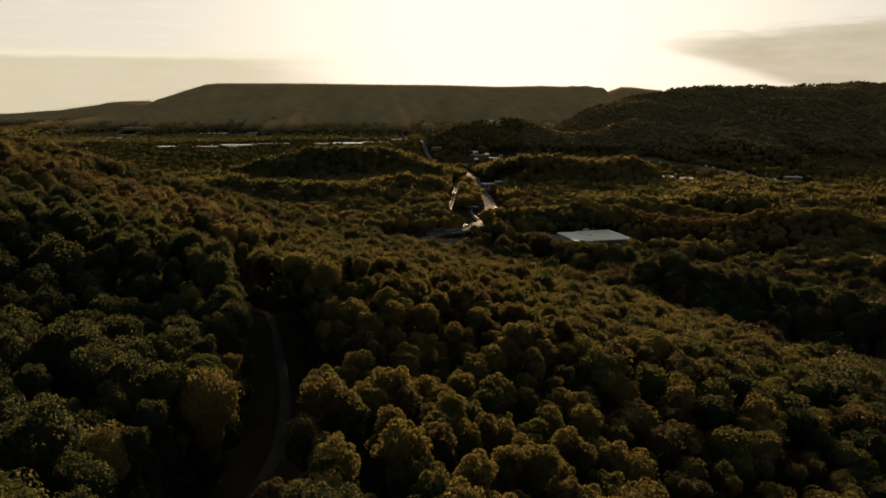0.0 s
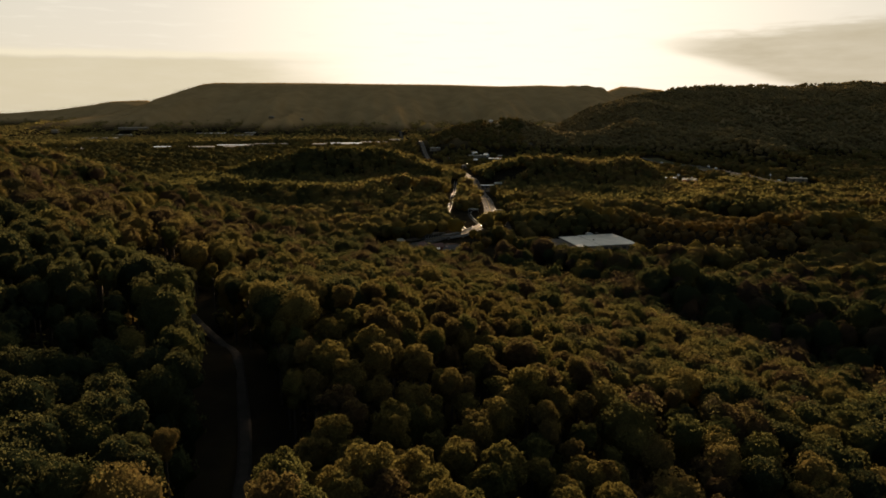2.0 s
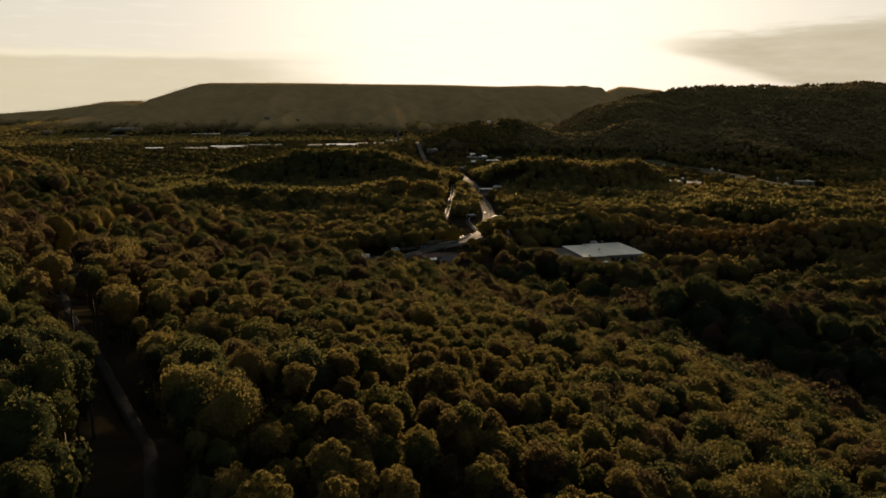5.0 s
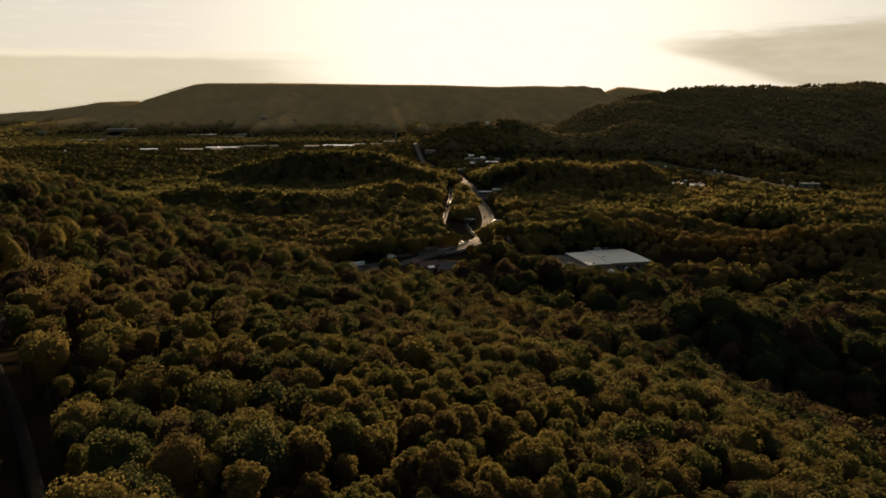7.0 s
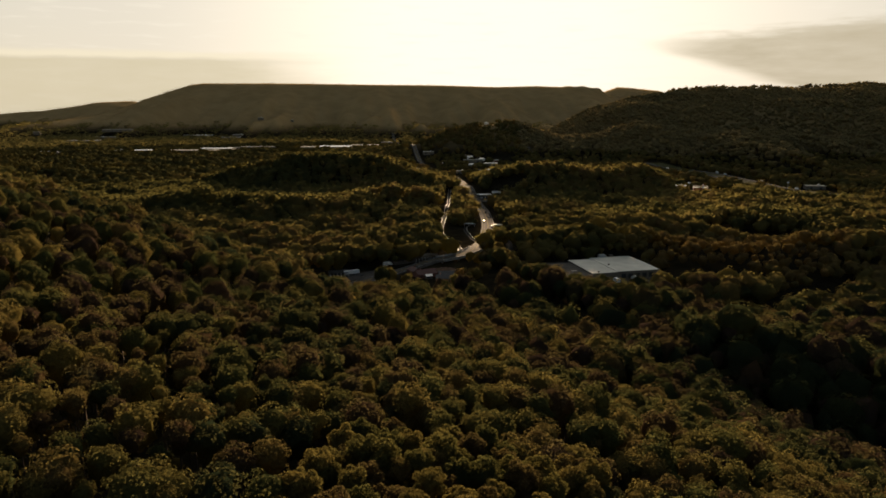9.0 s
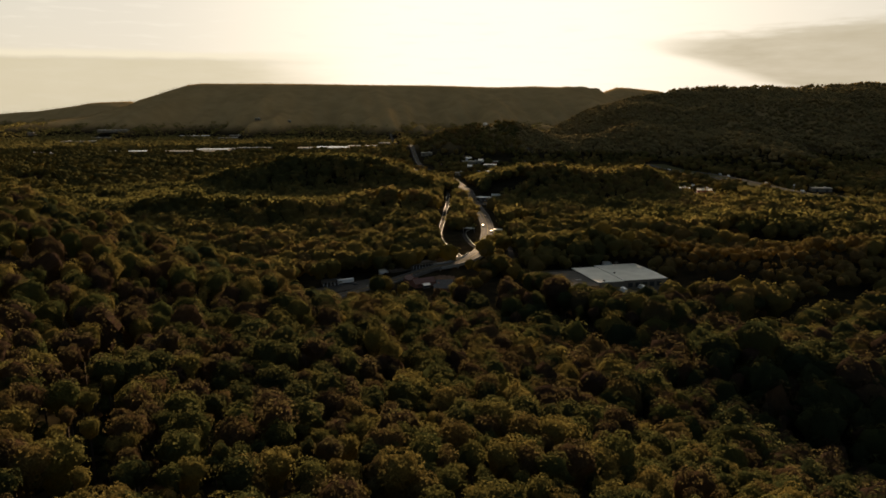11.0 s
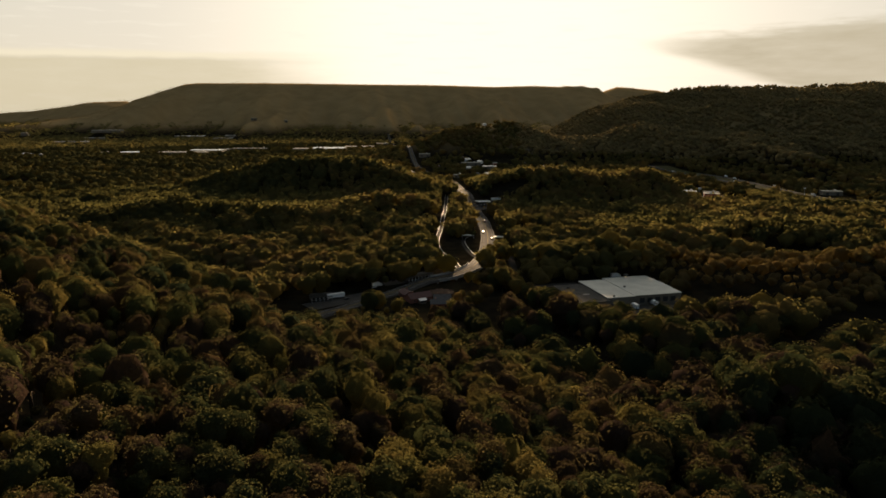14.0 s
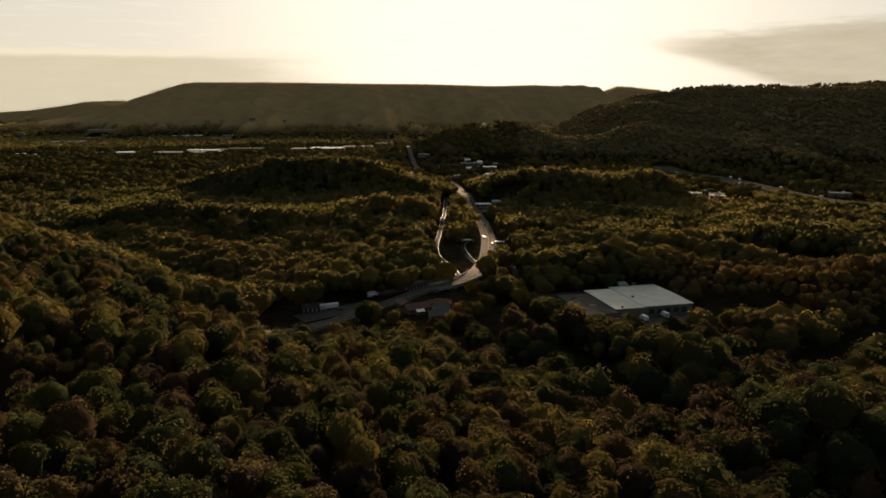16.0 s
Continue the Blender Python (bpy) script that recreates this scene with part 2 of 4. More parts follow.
def ridge(x, y, crest_y, xs, zs, front, back):
    """A long mountain: its crest runs along y = crest_y with the heights zs over xs."""
    top = np.interp(x, xs, zs)
    wander = 60 * np.sin(x / 310.0) + 35 * np.sin(x / 127.0 + 1.0)
    gully = 1 + 0.16 * np.sin(x / 95.0 + y / 400.0) + 0.10 * np.sin(x / 41.0 - y / 300.0) + 0.05 * np.sin(x / 17.0 + y / 90.0)
    d = np.where(y < crest_y, (crest_y - y + wander * np.clip((crest_y - y) / front, 0, 1)) / front * gully, (y - crest_y) / back)
    d = np.clip(d, 0, 1)
    return top * (1 - d) ** 1.25 * (1 + 0.25 * d)


def ground(x, y):
    """Height of the bare ground."""
    x, y = np.asarray(x, float), np.asarray(y, float)
    s = 0.82 * x + 0.57 * y
    end = 285 + (y - 560) * 1.5 + 1.3 * np.minimum(0, x + 110)
    u = smax(s, end, 60)
    step = np.clip((y - 84) / 66, 0, 1), np.clip((y - 230) / 60, 0, 1)
    bench = -10 + 14 * step[0] ** 2 * (3 - 2 * step[0]) - 4 * step[1] ** 2 * (3 - 2 * step[1])
    hill = 94 - 0.29 * u + bench + 2.2 * swell(x, y, 34, 2) + 0.8 * np.sin(s / 23.0)
    hill = -smax(-hill, -122 + 0 * x, 25)
    v = 0.6 * swell(x, y, 150, 5) + 3.0 * np.clip((np.hypot(x, y - 700) - 500) / 700, 0, 1) * (1 + swell(x, y, 210, 9))
    for kx, ky, kh, kw, kd, kp in KNOLLS:
        v = v + kh * np.exp(-np.abs((x - kx) / kw) ** kp - ((y - ky) / kd) ** 2) * (1 + 0.12 * swell(x, y, 60, kx))
    v = v + ridge(x, y, 4480, [-2950, -2850, -2661, -2434, -2154, -2015, -1874, -1726, -1640, -1440, -1000, -540, 200, 430, 700, 830, 1000, 1300],
                  [0, 5, 34, 70, 134, 188, 238, 282, 291, 290, 290, 281, 268, 274, 262, 240, 160, 60], 1250, 500)
    v = v + ridge(x, y, 4800, [-4200, -3206, -2966, -2686, -2487, -2408, -2233, -2050, -1900], [84, 110, 125, 144, 160, 161, 150, 50, 0], 420, 300)
    v = v + ridge(x, y, 4850, [600, 900, 1020, 1300, 1700], [0, 190, 246, 244, 60], 500, 250)
    v = v + ridge(x, y, 2620, [190, 300, 390, 479, 559, 717, 895, 1014, 1121, 1230, 1393, 1464, 1600, 2400], [0, 40, 95, 138, 158, 191, 207, 203, 201, 206, 218, 212, 210, 232], 1080, 700)
    side_hill = np.clip((x - 250) / 200, 0, 1) * np.clip((y - 1650) / 250, 0, 1) * np.clip((2560 - y) / 200, 0, 1)         # spurs and gullies down the near hill
    v = v + side_hill * 17 * np.sin((x + 0.45 * y) / 62 + 1.3 * np.sin(y / 170.0) + 0.8 * np.sin(x / 140.0))
    toe = np.clip((y - 240) / 90, 0, 1) * np.clip((585 - y) / 90, 0, 1)
    fold = 13 * np.exp(-((s - 376 + 9 * np.sin(y / 31.0)) / 25) ** 2) - 11 * np.exp(-((s - 300 + 9 * np.sin(y / 31.0)) / 26) ** 2)
    dip = -8 * np.exp(-((x + 72) / 55) ** 2 - ((y - 500) / 75) ** 2)
    for kx, ky, kh, kw, kd in FOLDS:
        dip = dip + kh * np.exp(-((x - kx) / kw) ** 2 - ((y - ky) / kd) ** 2)
    return smax(hill, v, 18) + dip + fold * toe * np.clip((x + 60) / 80, 0, 1)


TRACK = [(-28, 5), (-25.4, 40), (-24.8, 62), (-25.2, 79), (-26.6, 94), (-29.3, 107.5), (-33.8, 121.5), (-37.2, 130.5), (-40.6, 139), (-45.5, 148.5), (-58, 165.5), (-70, 180.5), (-90, 204), (-110, 240), (-128, 290), (-150, 345), (-175, 400)]
HIGHWAY = [(-140, 500), (-118, 545), (-98, 600), (-84, 621), (-68, 643), (-48, 668), (-29, 692), (-8, 706), (8, 727), (16, 762), (21, 797), (25, 840), (28, 919), (24, 1016), (14, 1130), (2, 1260), (-15, 1430), (-39, 1523), (-67, 1618), (-100, 1758), (-141, 2028), (-199, 2410), (-309, 3089)]
RAMP = [(-24, 1229), (-23, 1084), (-23, 1000), (-25, 920), (-26, 881), (-25, 844), (-22, 818), (-17, 796), (-8, 763), (-3, 735)]
LOOP = [(12, 905), (3, 886), (1, 867), (2, 845), (7, 810), (13, 787)]
SIDE = [(24, 850), (36, 825), (45, 810), (43, 736), (47, 690), (62, 650), (75, 690)]
FREEWAY = [(430, 1690), (445, 1636), (475, 1580), (496, 1511), (508, 1387), (516, 1250), (528, 1200), (560, 1164), (640, 1130)]
MARSH = [(172, 545), (210, 572), (250, 600), (300, 628)]
RAIL_CUT = [(30, 662), (33, 648), (40, 610), (51, 574), (68, 520), (88, 455)]


def smooth_line(pts, step):
    """A line through the points, rounded, with a point every step metres."""
    p = [Vector((x, y, 0)) for x, y in pts]
    p = [2 * p[0] - p[1]] + p + [2 * p[-1] - p[-2]]
    out = []
    for i in range(1, len(p) - 2):
        a, b, c, d = p[i - 1:i + 3]
        k = max(1, int((c - b).length / step))
        for j in range(k):
            t = j / k
            out.append(0.5 * (2 * b + (c - a) * t + (2 * a - 5 * b + 4 * c - d) * t * t + (3 * b - a - 3 * c + d) * t ** 3))
    out.append(p[-2])
    return np.array([(v.x, v.y) for v in out])


def off_line(x, y, line):
    """Distance of many points from a line."""
    best = np.full(x.shape, 1e9)
    for (ax, ay), (bx, by) in zip(line[:-1], line[1:]):
        dx, dy = bx - ax, by - ay
        t = np.clip(((x - ax) * dx + (y - ay) * dy) / (dx * dx + dy * dy), 0, 1)
        best = np.minimum(best, np.hypot(x - ax - t * dx, y - ay - t * dy))
    return best


# x, y, half length, half width, turn in degrees: open lots without trees
LOTS = [(-4, 689, 25, 12, 38), (108, 648, 52, 38, 18), (92, 600, 24, 12, 18), (150, 622, 30, 16, 18), (-26, 643, 34, 36, 25), (-88, 648, 26, 9, 42), (-48, 706, 22, 8, 30), (33, 1000, 12, 30, 0), (34, 1108, 22, 40, 0), (-4, 812, 20, 70, 0), (-88, 576, 48, 25, 58), (38, 870, 10, 14, 0), (62, 2072, 24, 36, 0),
        (380, 1205, 50, 62, -20), (60, 1560, 70, 24, 0), (120, 1640, 60, 25, 0)]
# x, y, turn, length, width, height of the far halls and shops
HALLS = [(-1510, 2800, 20, 120, 70, 10), (-1610, 3170, 18, 95, 50, 9), (-1615, 3285, 12, 130, 40, 9), (-1236, 3400, 2, 230, 40, 9), (-1020, 3120, 2, 90, 60, 9), (-1020, 3290, 0, 105, 50, 9),
         (-829, 2200, 4, 145, 60, 9), (-800, 2320, 2, 100, 60, 9), (-764, 2370, 1, 38, 30, 8), (-690, 2400, 2, 113, 36, 8), (-505, 2345, 2, 54, 60, 9), (-425, 2370, 3, 100, 90, 9), (-345, 2480, 2, 96, 50, 9),
         (-300, 2760, 2, 42, 40, 8), (-1046, 2160, 5, 26, 26, 7), (-979, 2180, 4, 58, 50, 8), (-2010, 3300, 10, 30, 24, 15), (-1010, 3515, 0, 24, 18, 9), (-854, 3510, 4, 18, 14, 8), (-1240, 2090, 8, 40, 24, 7), (-1175, 2050, 6, 26, 22, 7),
         ]
SHOPS = [(-95, 1910, 5, 28, 16, 7), (20, 1785, 3, 46, 16, 7), (62, 1722, -4, 30, 14, 7), (-107, 1580, 10, 18, 14, 6),
         (-8, 1540, 5, 17, 12, 6), (14, 1432, 0, 15, 12, 6), (352, 1240, -20, 24, 16, 8), (395, 1262, -12, 22, 14, 6), (590, 1275, -10, 30, 18, 6), (62, 1566, 5, 40, 16, 5)]


def open_ground(x, y):
    """True where no tree may stand."""
    side_of = x - np.interp(y, [p[1] for p in TRACK], [p[0] for p in TRACK])         # a wider strip is clear on the downhill side
    hit = np.where(y < 150, (side_of > np.where(y < 97, -5.0, -7.6)) & (side_of < np.where(y < 97, 7.0, np.where(y < 106, 9.2, np.where(y < 128, 7.4, 5.8)))), off_line(x, y, TRACK) < np.where(y > 182, 2.6, np.where(side_of < 0, 6.0, 4.0)))
    hit |= (off_line(x, y, HIGHWAY) < np.where(y > 1350, 17, np.where(y > 800, 13.5, np.where(y > 688, 9.0, 10.5)))) | (off_line(x, y, RAMP) < 9) | ((off_line(x, y + 20, RAMP) < 8) & (y > 735) & (y < 900)) | (off_line(x, y, LOOP) < 5) | (off_line(x, y, SIDE) < 4.5)
    hit |= (off_line(x, y, FREEWAY) < 34) | ((off_line(x + 20, y + 34, FREEWAY) < 20) & (swell(x, y, 21, 2) > -0.25)) | ((swell(x, y, 62, 11) > 0.62) & (y > 640) & ~((y > 1500) & (x > 150))) | (off_line(x, y, RAIL_CUT) < 8.5) | (off_line(x, y, MARSH) < 11)
    for lx, ly, turn, l, wd, h in HALLS + SHOPS:             # round each hall and well in front of it
        hit |= (np.abs(x - lx * y / ly) < l / 2 + 8) & (y > ly - wd / 2 - (170 if ly > 2700 else 75 if ly > 2100 else 42)) & (y < ly + wd / 2 + 12)
    for lx, ly, hl, hw, turn in LOTS:
        c, s = math.cos(radians(turn)), math.sin(radians(turn))
        u, v = (x - lx) * c + (y - ly) * s, -(x - lx) * s + (y - ly) * c
        hit |= (abs(u) < hl) & (abs(v) < hw)
    return hit


# ---- mesh helpers ----
def mesh_of(name, verts, tris, mat, tint=None, smooth=False):
    me = bpy.data.meshes.new(name)
    verts, tris = np.asarray(verts, np.float32), np.asarray(tris, np.int32)
    n = tris.shape[1]
    me.vertices.add(len(verts))
    me.vertices.foreach_set("co", verts.ravel())
    me.loops.add(tris.size)
    me.loops.foreach_set("vertex_index", tris.ravel())
    me.polygons.add(len(tris))
    me.polygons.foreach_set("loop_start", np.arange(0, tris.size, n, dtype=np.int32))
    me.polygons.foreach_set("use_smooth", np.full(len(tris), smooth))
    if tint is not None:
        me.attributes.new("tint", "FLOAT", "POINT").data.foreach_set("value", np.asarray(tint, np.float32))
    me.materials.append(mat)
    me.update(calc_edges=True)
    return me


def part(name, bm, mat, parent, label=""):
    """One bmesh as one mesh object under a thing or a part."""
    me = bpy.data.meshes.new(name)
    bm.normal_update()
    bm.to_mesh(me)
    bm.free()
    me.materials.append(mat)
    ob = new(name, me)
    ob.parent = parent
    return tagged(ob, label)


def thing(name, label, category, m, group="", kind=""):
    ob = tagged(new(name), label, category, group, kind)
    ob.matrix_world = m
    return ob


def box(bm, x0, x1, y0, y1, z0, z1, bevel=0.0):
    r = bmesh.ops.create_cube(bm, size=1, matrix=Matrix.Translation(((x0 + x1) / 2, (y0 + y1) / 2, (z0 + z1) / 2)) @ Matrix.Diagonal((x1 - x0, y1 - y0, z1 - z0, 1)))
    if bevel:
        es = list({e for v in r["verts"] for e in v.link_edges})
        bmesh.ops.bevel(bm, geom=es, offset=bevel, segments=2, affect="EDGES")
    return bm


def boxes(*dims):
    bm = bmesh.new()
    for d in dims:
        box(bm, *d)
    return bm


# ---- the ground sheet ----
def spaced(lo, hi, fine, centre, grow):
    """Coordinates close together near the centre and wider apart far away."""
    out, p = [centre], centre
    while p < hi:
        p += max(fine, grow * abs(p - centre))
        out.append(p)
    p = centre
    while p > lo:
        p -= max(fine, grow * abs(p - centre))
        out.insert(0, p)
    return np.array(out)


gx, gy = spaced(-4600, 4600, 6, 0, 0.022), spaced(-900, 5600, 6, 400, 0.017)
X, Y = np.meshgrid(gx, gy)
Z = ground(X, Y)
nx, ny = len(gx), len(gy)
idx = np.arange(nx * ny).reshape(ny, nx)
quads = np.stack([idx[:-1, :-1], idx[:-1, 1:], idx[1:, 1:], idx[1:, :-1]], -1).reshape(-1, 4)
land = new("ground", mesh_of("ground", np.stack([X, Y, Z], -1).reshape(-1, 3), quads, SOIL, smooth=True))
tagged(land, "dark leaf-strewn forest ground rising into wooded hills", "ground", kind="structure")


# ---- roads ----
def road(name, pts, width, mat, label, lift=0.35, step=8, heights=None, bank=1.6):
    """A road bed with shoulders that slope down into the ground."""
    line = smooth_line(pts, step)
    width = np.broadcast_to(width(line[:, 1]) if callable(width) else width, len(line))[:, None]
    d = np.gradient(line, axis=0)
    d /= np.linalg.norm(d, axis=1)[:, None]
    nrm = np.stack([d[:, 1], -d[:, 0]], 1)
    z = ground(line[:, 0], line[:, 1]) + lift
    for o in (-0.5, 0.5):
        e = line + nrm * width * o
        z = np.maximum(z, ground(e[:, 0], e[:, 1]) + lift)
    if len(z) > 9:
        zp = np.pad(z, 4, mode="edge")
        z = np.maximum(z, np.convolve(zp, np.ones(9) / 9, "valid"))
    if heights is not None:
        z = np.maximum(z, heights(line[:, 0], line[:, 1]))
    rows = []
    for o, dz in ((-0.5 * width - bank, -bank), (-0.5 * width, 0), (-0.17 * width, 0.06), (0.17 * width, 0.06), (0.5 * width, 0), (0.5 * width + bank, -bank)):
        rows.append(np.column_stack([line + nrm * o, z + dz]))
    V = np.stack(rows, 1)
    k, c = V.shape[:2]
    ii = np.arange(k * c).reshape(k, c)
    F = np.stack([ii[:-1, :-1], ii[:-1, 1:], ii[1:, 1:], ii[1:, :-1]], -1).reshape(-1, 4)
    ob = new(name, mesh_of(name, V.reshape(-1, 3), F, mat, smooth=False))
    return tagged(ob, label, "road", kind="structure"), line, nrm, z


def highway_width(y):
    """Two lanes through the village, four beyond the bend."""
    return 10.5 + 4.0 * np.clip((y - 705) / 70, 0, 1) - 4.5 * np.clip((y - 1250) / 250, 0, 1)


def deck(x, y):
    """Height of the highway where it climbs on to its bridge."""
    return 5.5 * np.exp(-((y - 733) / 52.0) ** 2) * (np.abs(x) < 60)


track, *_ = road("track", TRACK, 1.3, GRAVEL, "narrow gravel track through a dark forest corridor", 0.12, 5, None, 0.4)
highway, HL, HN, HZ = road("highway", HIGHWAY, highway_width, ASPHALT, "wide sunlit asphalt highway curving through the valley", 0.35, 8, deck)
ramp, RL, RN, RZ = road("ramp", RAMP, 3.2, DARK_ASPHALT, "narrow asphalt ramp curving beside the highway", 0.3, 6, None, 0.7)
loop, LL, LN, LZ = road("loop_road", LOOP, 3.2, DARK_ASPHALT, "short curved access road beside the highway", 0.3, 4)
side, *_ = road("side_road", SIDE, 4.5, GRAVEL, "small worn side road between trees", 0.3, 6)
road("freeway_verge", FREEWAY, 50, VERGE, "grassy embankment carrying a distant freeway", 1.5, 20, lambda x, y: 4.6 + 0 * x, 7.0)
for shift in (-17, 17):
    road("freeway", [(x + shift * 0.97, y + shift * 0.2) for x, y in FREEWAY], 9, OLD_ASPHALT, "distant grey freeway carriageway crossing the valley", 2.0, 20, lambda x, y: 5.2 + 0 * x, 0.8)


# ---- trees ----
rng = np.random.default_rng(7)
phi = (1 + 5 ** 0.5) / 2
ICO_V = np.array([(-1, phi, 0), (1, phi, 0), (-1, -phi, 0), (1, -phi, 0), (0, -1, phi), (0, 1, phi), (0, -1, -phi), (0, 1, -phi), (phi, 0, -1), (phi, 0, 1), (-phi, 0, -1), (-phi, 0, 1)], float) / math.hypot(1, phi)
ICO_F = []
for a in range(12):
    for b in range(a + 1, 12):
        for c in range(b + 1, 12):
            if all(np.linalg.norm(ICO_V[i] - ICO_V[j]) < 1.1 for i, j in ((a, b), (b, c), (a, c))):
                flip = np.dot(np.cross(ICO_V[b] - ICO_V[a], ICO_V[c] - ICO_V[a]), ICO_V[a]) < 0
                ICO_F.append((a, c, b) if flip else (a, b, c))
ICO_F = np.array(ICO_F)


def finer(V, F):
    """Each triangle of a ball cut in four."""
    V, seen, out = list(map(tuple, V)), {}, []

    def mid(a, b):
        key = (min(a, b), max(a, b))
        if key not in seen:
            q = np.add(V[a], V[b])
            V.append(tuple(q / np.linalg.norm(q)))
            seen[key] = len(V) - 1
        return seen[key]
    for a, b, c in F:
        ab, bc, ca = mid(a, b), mid(b, c), mid(c, a)
        out += [(a, ab, ca), (b, bc, ab), (c, ca, bc), (ab, bc, ca)]
    return np.array(V), np.array(out)


BALL_V, BALL_F = finer(ICO_V, ICO_F)


def unit(v):
    return v / np.maximum(np.linalg.norm(v, axis=-1, keepdims=True), 1e-6)


BALL2_V, BALL2_F = finer(BALL_V, BALL_F)
BALLS = {20: (ICO_V, ICO_F), 80: (BALL_V, BALL_F), 320: (BALL2_V, BALL2_F), 1280: finer(BALL2_V, BALL2_F)}


def crown(r, lobes, leaves, size, core, tilt=0.3, deep=1.0, body=0.88, wild=0.11, even=0.0):
    """A crown one metre in radius, its dome up to z 1.5: a lumpy shaded body of core triangles under a coat of leaf sprays. deep: how far the boughs hang down; body: how far out the body reaches; even: how far the sprays follow the whole crown's roundness."""
    i = np.arange(lobes) + 0.5
    up = 1 - 1.22 * i / lobes                     # rounded boughs all over a dome, the lowest hanging a little
    ang = i * 2.39996 + r.uniform(0, 6.28) + r.uniform(-0.35, 0.35, lobes)
    flat = np.sqrt(np.maximum(0, 1 - np.clip(up, -0.3, 1) ** 2))
    out = r.uniform(0.65 - wild, 0.65 + wild, lobes)
    oval = r.uniform(0.85, 1.15)
    cen = np.stack([np.cos(ang) * flat * out * oval, np.sin(ang) * flat * out / oval, up * out * 0.95 + 0.66 - np.clip(-up, 0, 1) * 1.2 * deep], 1)
    rad = r.uniform(0.22, 0.40, lobes) * (15 / lobes) ** 0.42
    cen, rad = np.vstack([cen, [(0, 0, 0.62), (0, 0, 0.62 - 0.4 * deep)]]), np.concatenate([rad, [0.55, 0.48]])
    # the body: from the middle out to the boughs
    bv, bf = BALLS[core] if core else (BALLS[20][0][:0], BALLS[20][1][:0])
    way = bv @ np.array(Matrix.Rotation(r.uniform(0, 6), 3, (0.3, 0.5, 0.8))).T
    mid = np.array((0, 0, 0.35))
    rel = cen - mid
    along = way @ rel.T
    reach_sq = rad[None] ** 2 - ((rel ** 2).sum(1)[None] - along ** 2)
    far = np.where(reach_sq > 0, along + np.sqrt(np.maximum(reach_sq, 0)), 0.30).max(1, initial=0.3)
    V, T = [mid + way * (far * r.uniform(body, body + 0.1, len(far)))[:, None]], [bf]
    if leaves:
        share = rad ** 2 * np.clip(0.55 + cen[:, 2], 0.15, 2)         # most of the sprays grow on the sunny upper boughs
        pick = r.choice(len(rad), leaves * 3, p=share / share.sum())
        n = unit(r.normal(size=(leaves * 3, 3)) + (0, 0, 0.7))
        p = cen[pick] + n * rad[pick][:, None] * (body + 0.02 + (0.11 + 0.17 * tilt) * r.uniform(size=(leaves * 3, 1)) ** 1.5)
        inside = (np.linalg.norm(p[:, None] - cen[None], axis=2) < (body - 0.04) * rad[None]).any(1)
        p, n = p[~inside][:leaves], n[~inside][:leaves]
        m = len(p)
        n = unit((1 - even) * n + (0.35 + even) * unit(p - mid) + r.normal(size=(m, 3)) * tilt)
        a = unit(np.cross(n, r.normal(size=(m, 3))))
        b = np.cross(n, a)
        sz = size * r.uniform(0.55, 1.4, (m, 1))
        q = np.stack([p - a * sz * 0.9, p + a * sz * 0.7 + b * sz * 0.75, p + a * sz * 0.55 - b * sz * 0.75], 1)
        V.append(q.reshape(-1, 3))
        T.append(np.arange(m)[:, None] * 3 + len(bv) + [0, 1, 2])
    return np.vstack(V), np.vstack(T)


def limb(bm, a, b, r0, r1, sides=6):
    a, b = Vector(a), Vector(b)
    m = Matrix.Translation((a + b) / 2) @ (b - a).to_track_quat("Z", "Y").to_matrix().to_4x4()
    bmesh.ops.create_cone(bm, cap_ends=True, segments=sides, radius1=r0, radius2=r1, depth=(b - a).length, matrix=m)


def tree_model(k):
    """One broadleaf tree about 15 m high: trunk with limbs, and a leafy crown."""
    r = np.random.default_rng(100 + k)
    high, wide = r.uniform(13.4, 16.0), r.uniform(2.3, 3.6)
    base = high - wide * (1.45 + 0.08 * (k % 3))
    V, T = crown(r, int(r.integers(20, 30)), 4000, 0.046, 320, 0.8, 1.3, 0.78, 0.17)
    V = V * (wide, wide, wide * (1.0 + 0.08 * (k % 3))) + (0, 0, base)
    ob = thing("tree", "", "tree", Matrix.Identity(4), "woodland trees")
    bm = bmesh.new()
    lean = r.normal(size=2) * 0.35
    top = (lean[0], lean[1], base + wide * 0.6)
    limb(bm, (0, 0, -1.5), top, 0.30, 0.16, 8)
    for i in range(6):
        ang, z0 = i * 1.05 + r.uniform(-0.3, 0.3), base + wide * r.uniform(-0.15, 0.45)
        q = z0 / top[2]
        limb(bm, (top[0] * q, top[1] * q, z0), (math.cos(ang) * wide * 0.7, math.sin(ang) * wide * 0.7, z0 + wide * r.uniform(0.3, 0.8)), 0.12, 0.04, 5)
    part("trunk", bm, BARK, ob)
    c = new("crown", mesh_of("crown", V, T, LEAF_TREE, smooth=True))
    c.parent = ob
    return ob


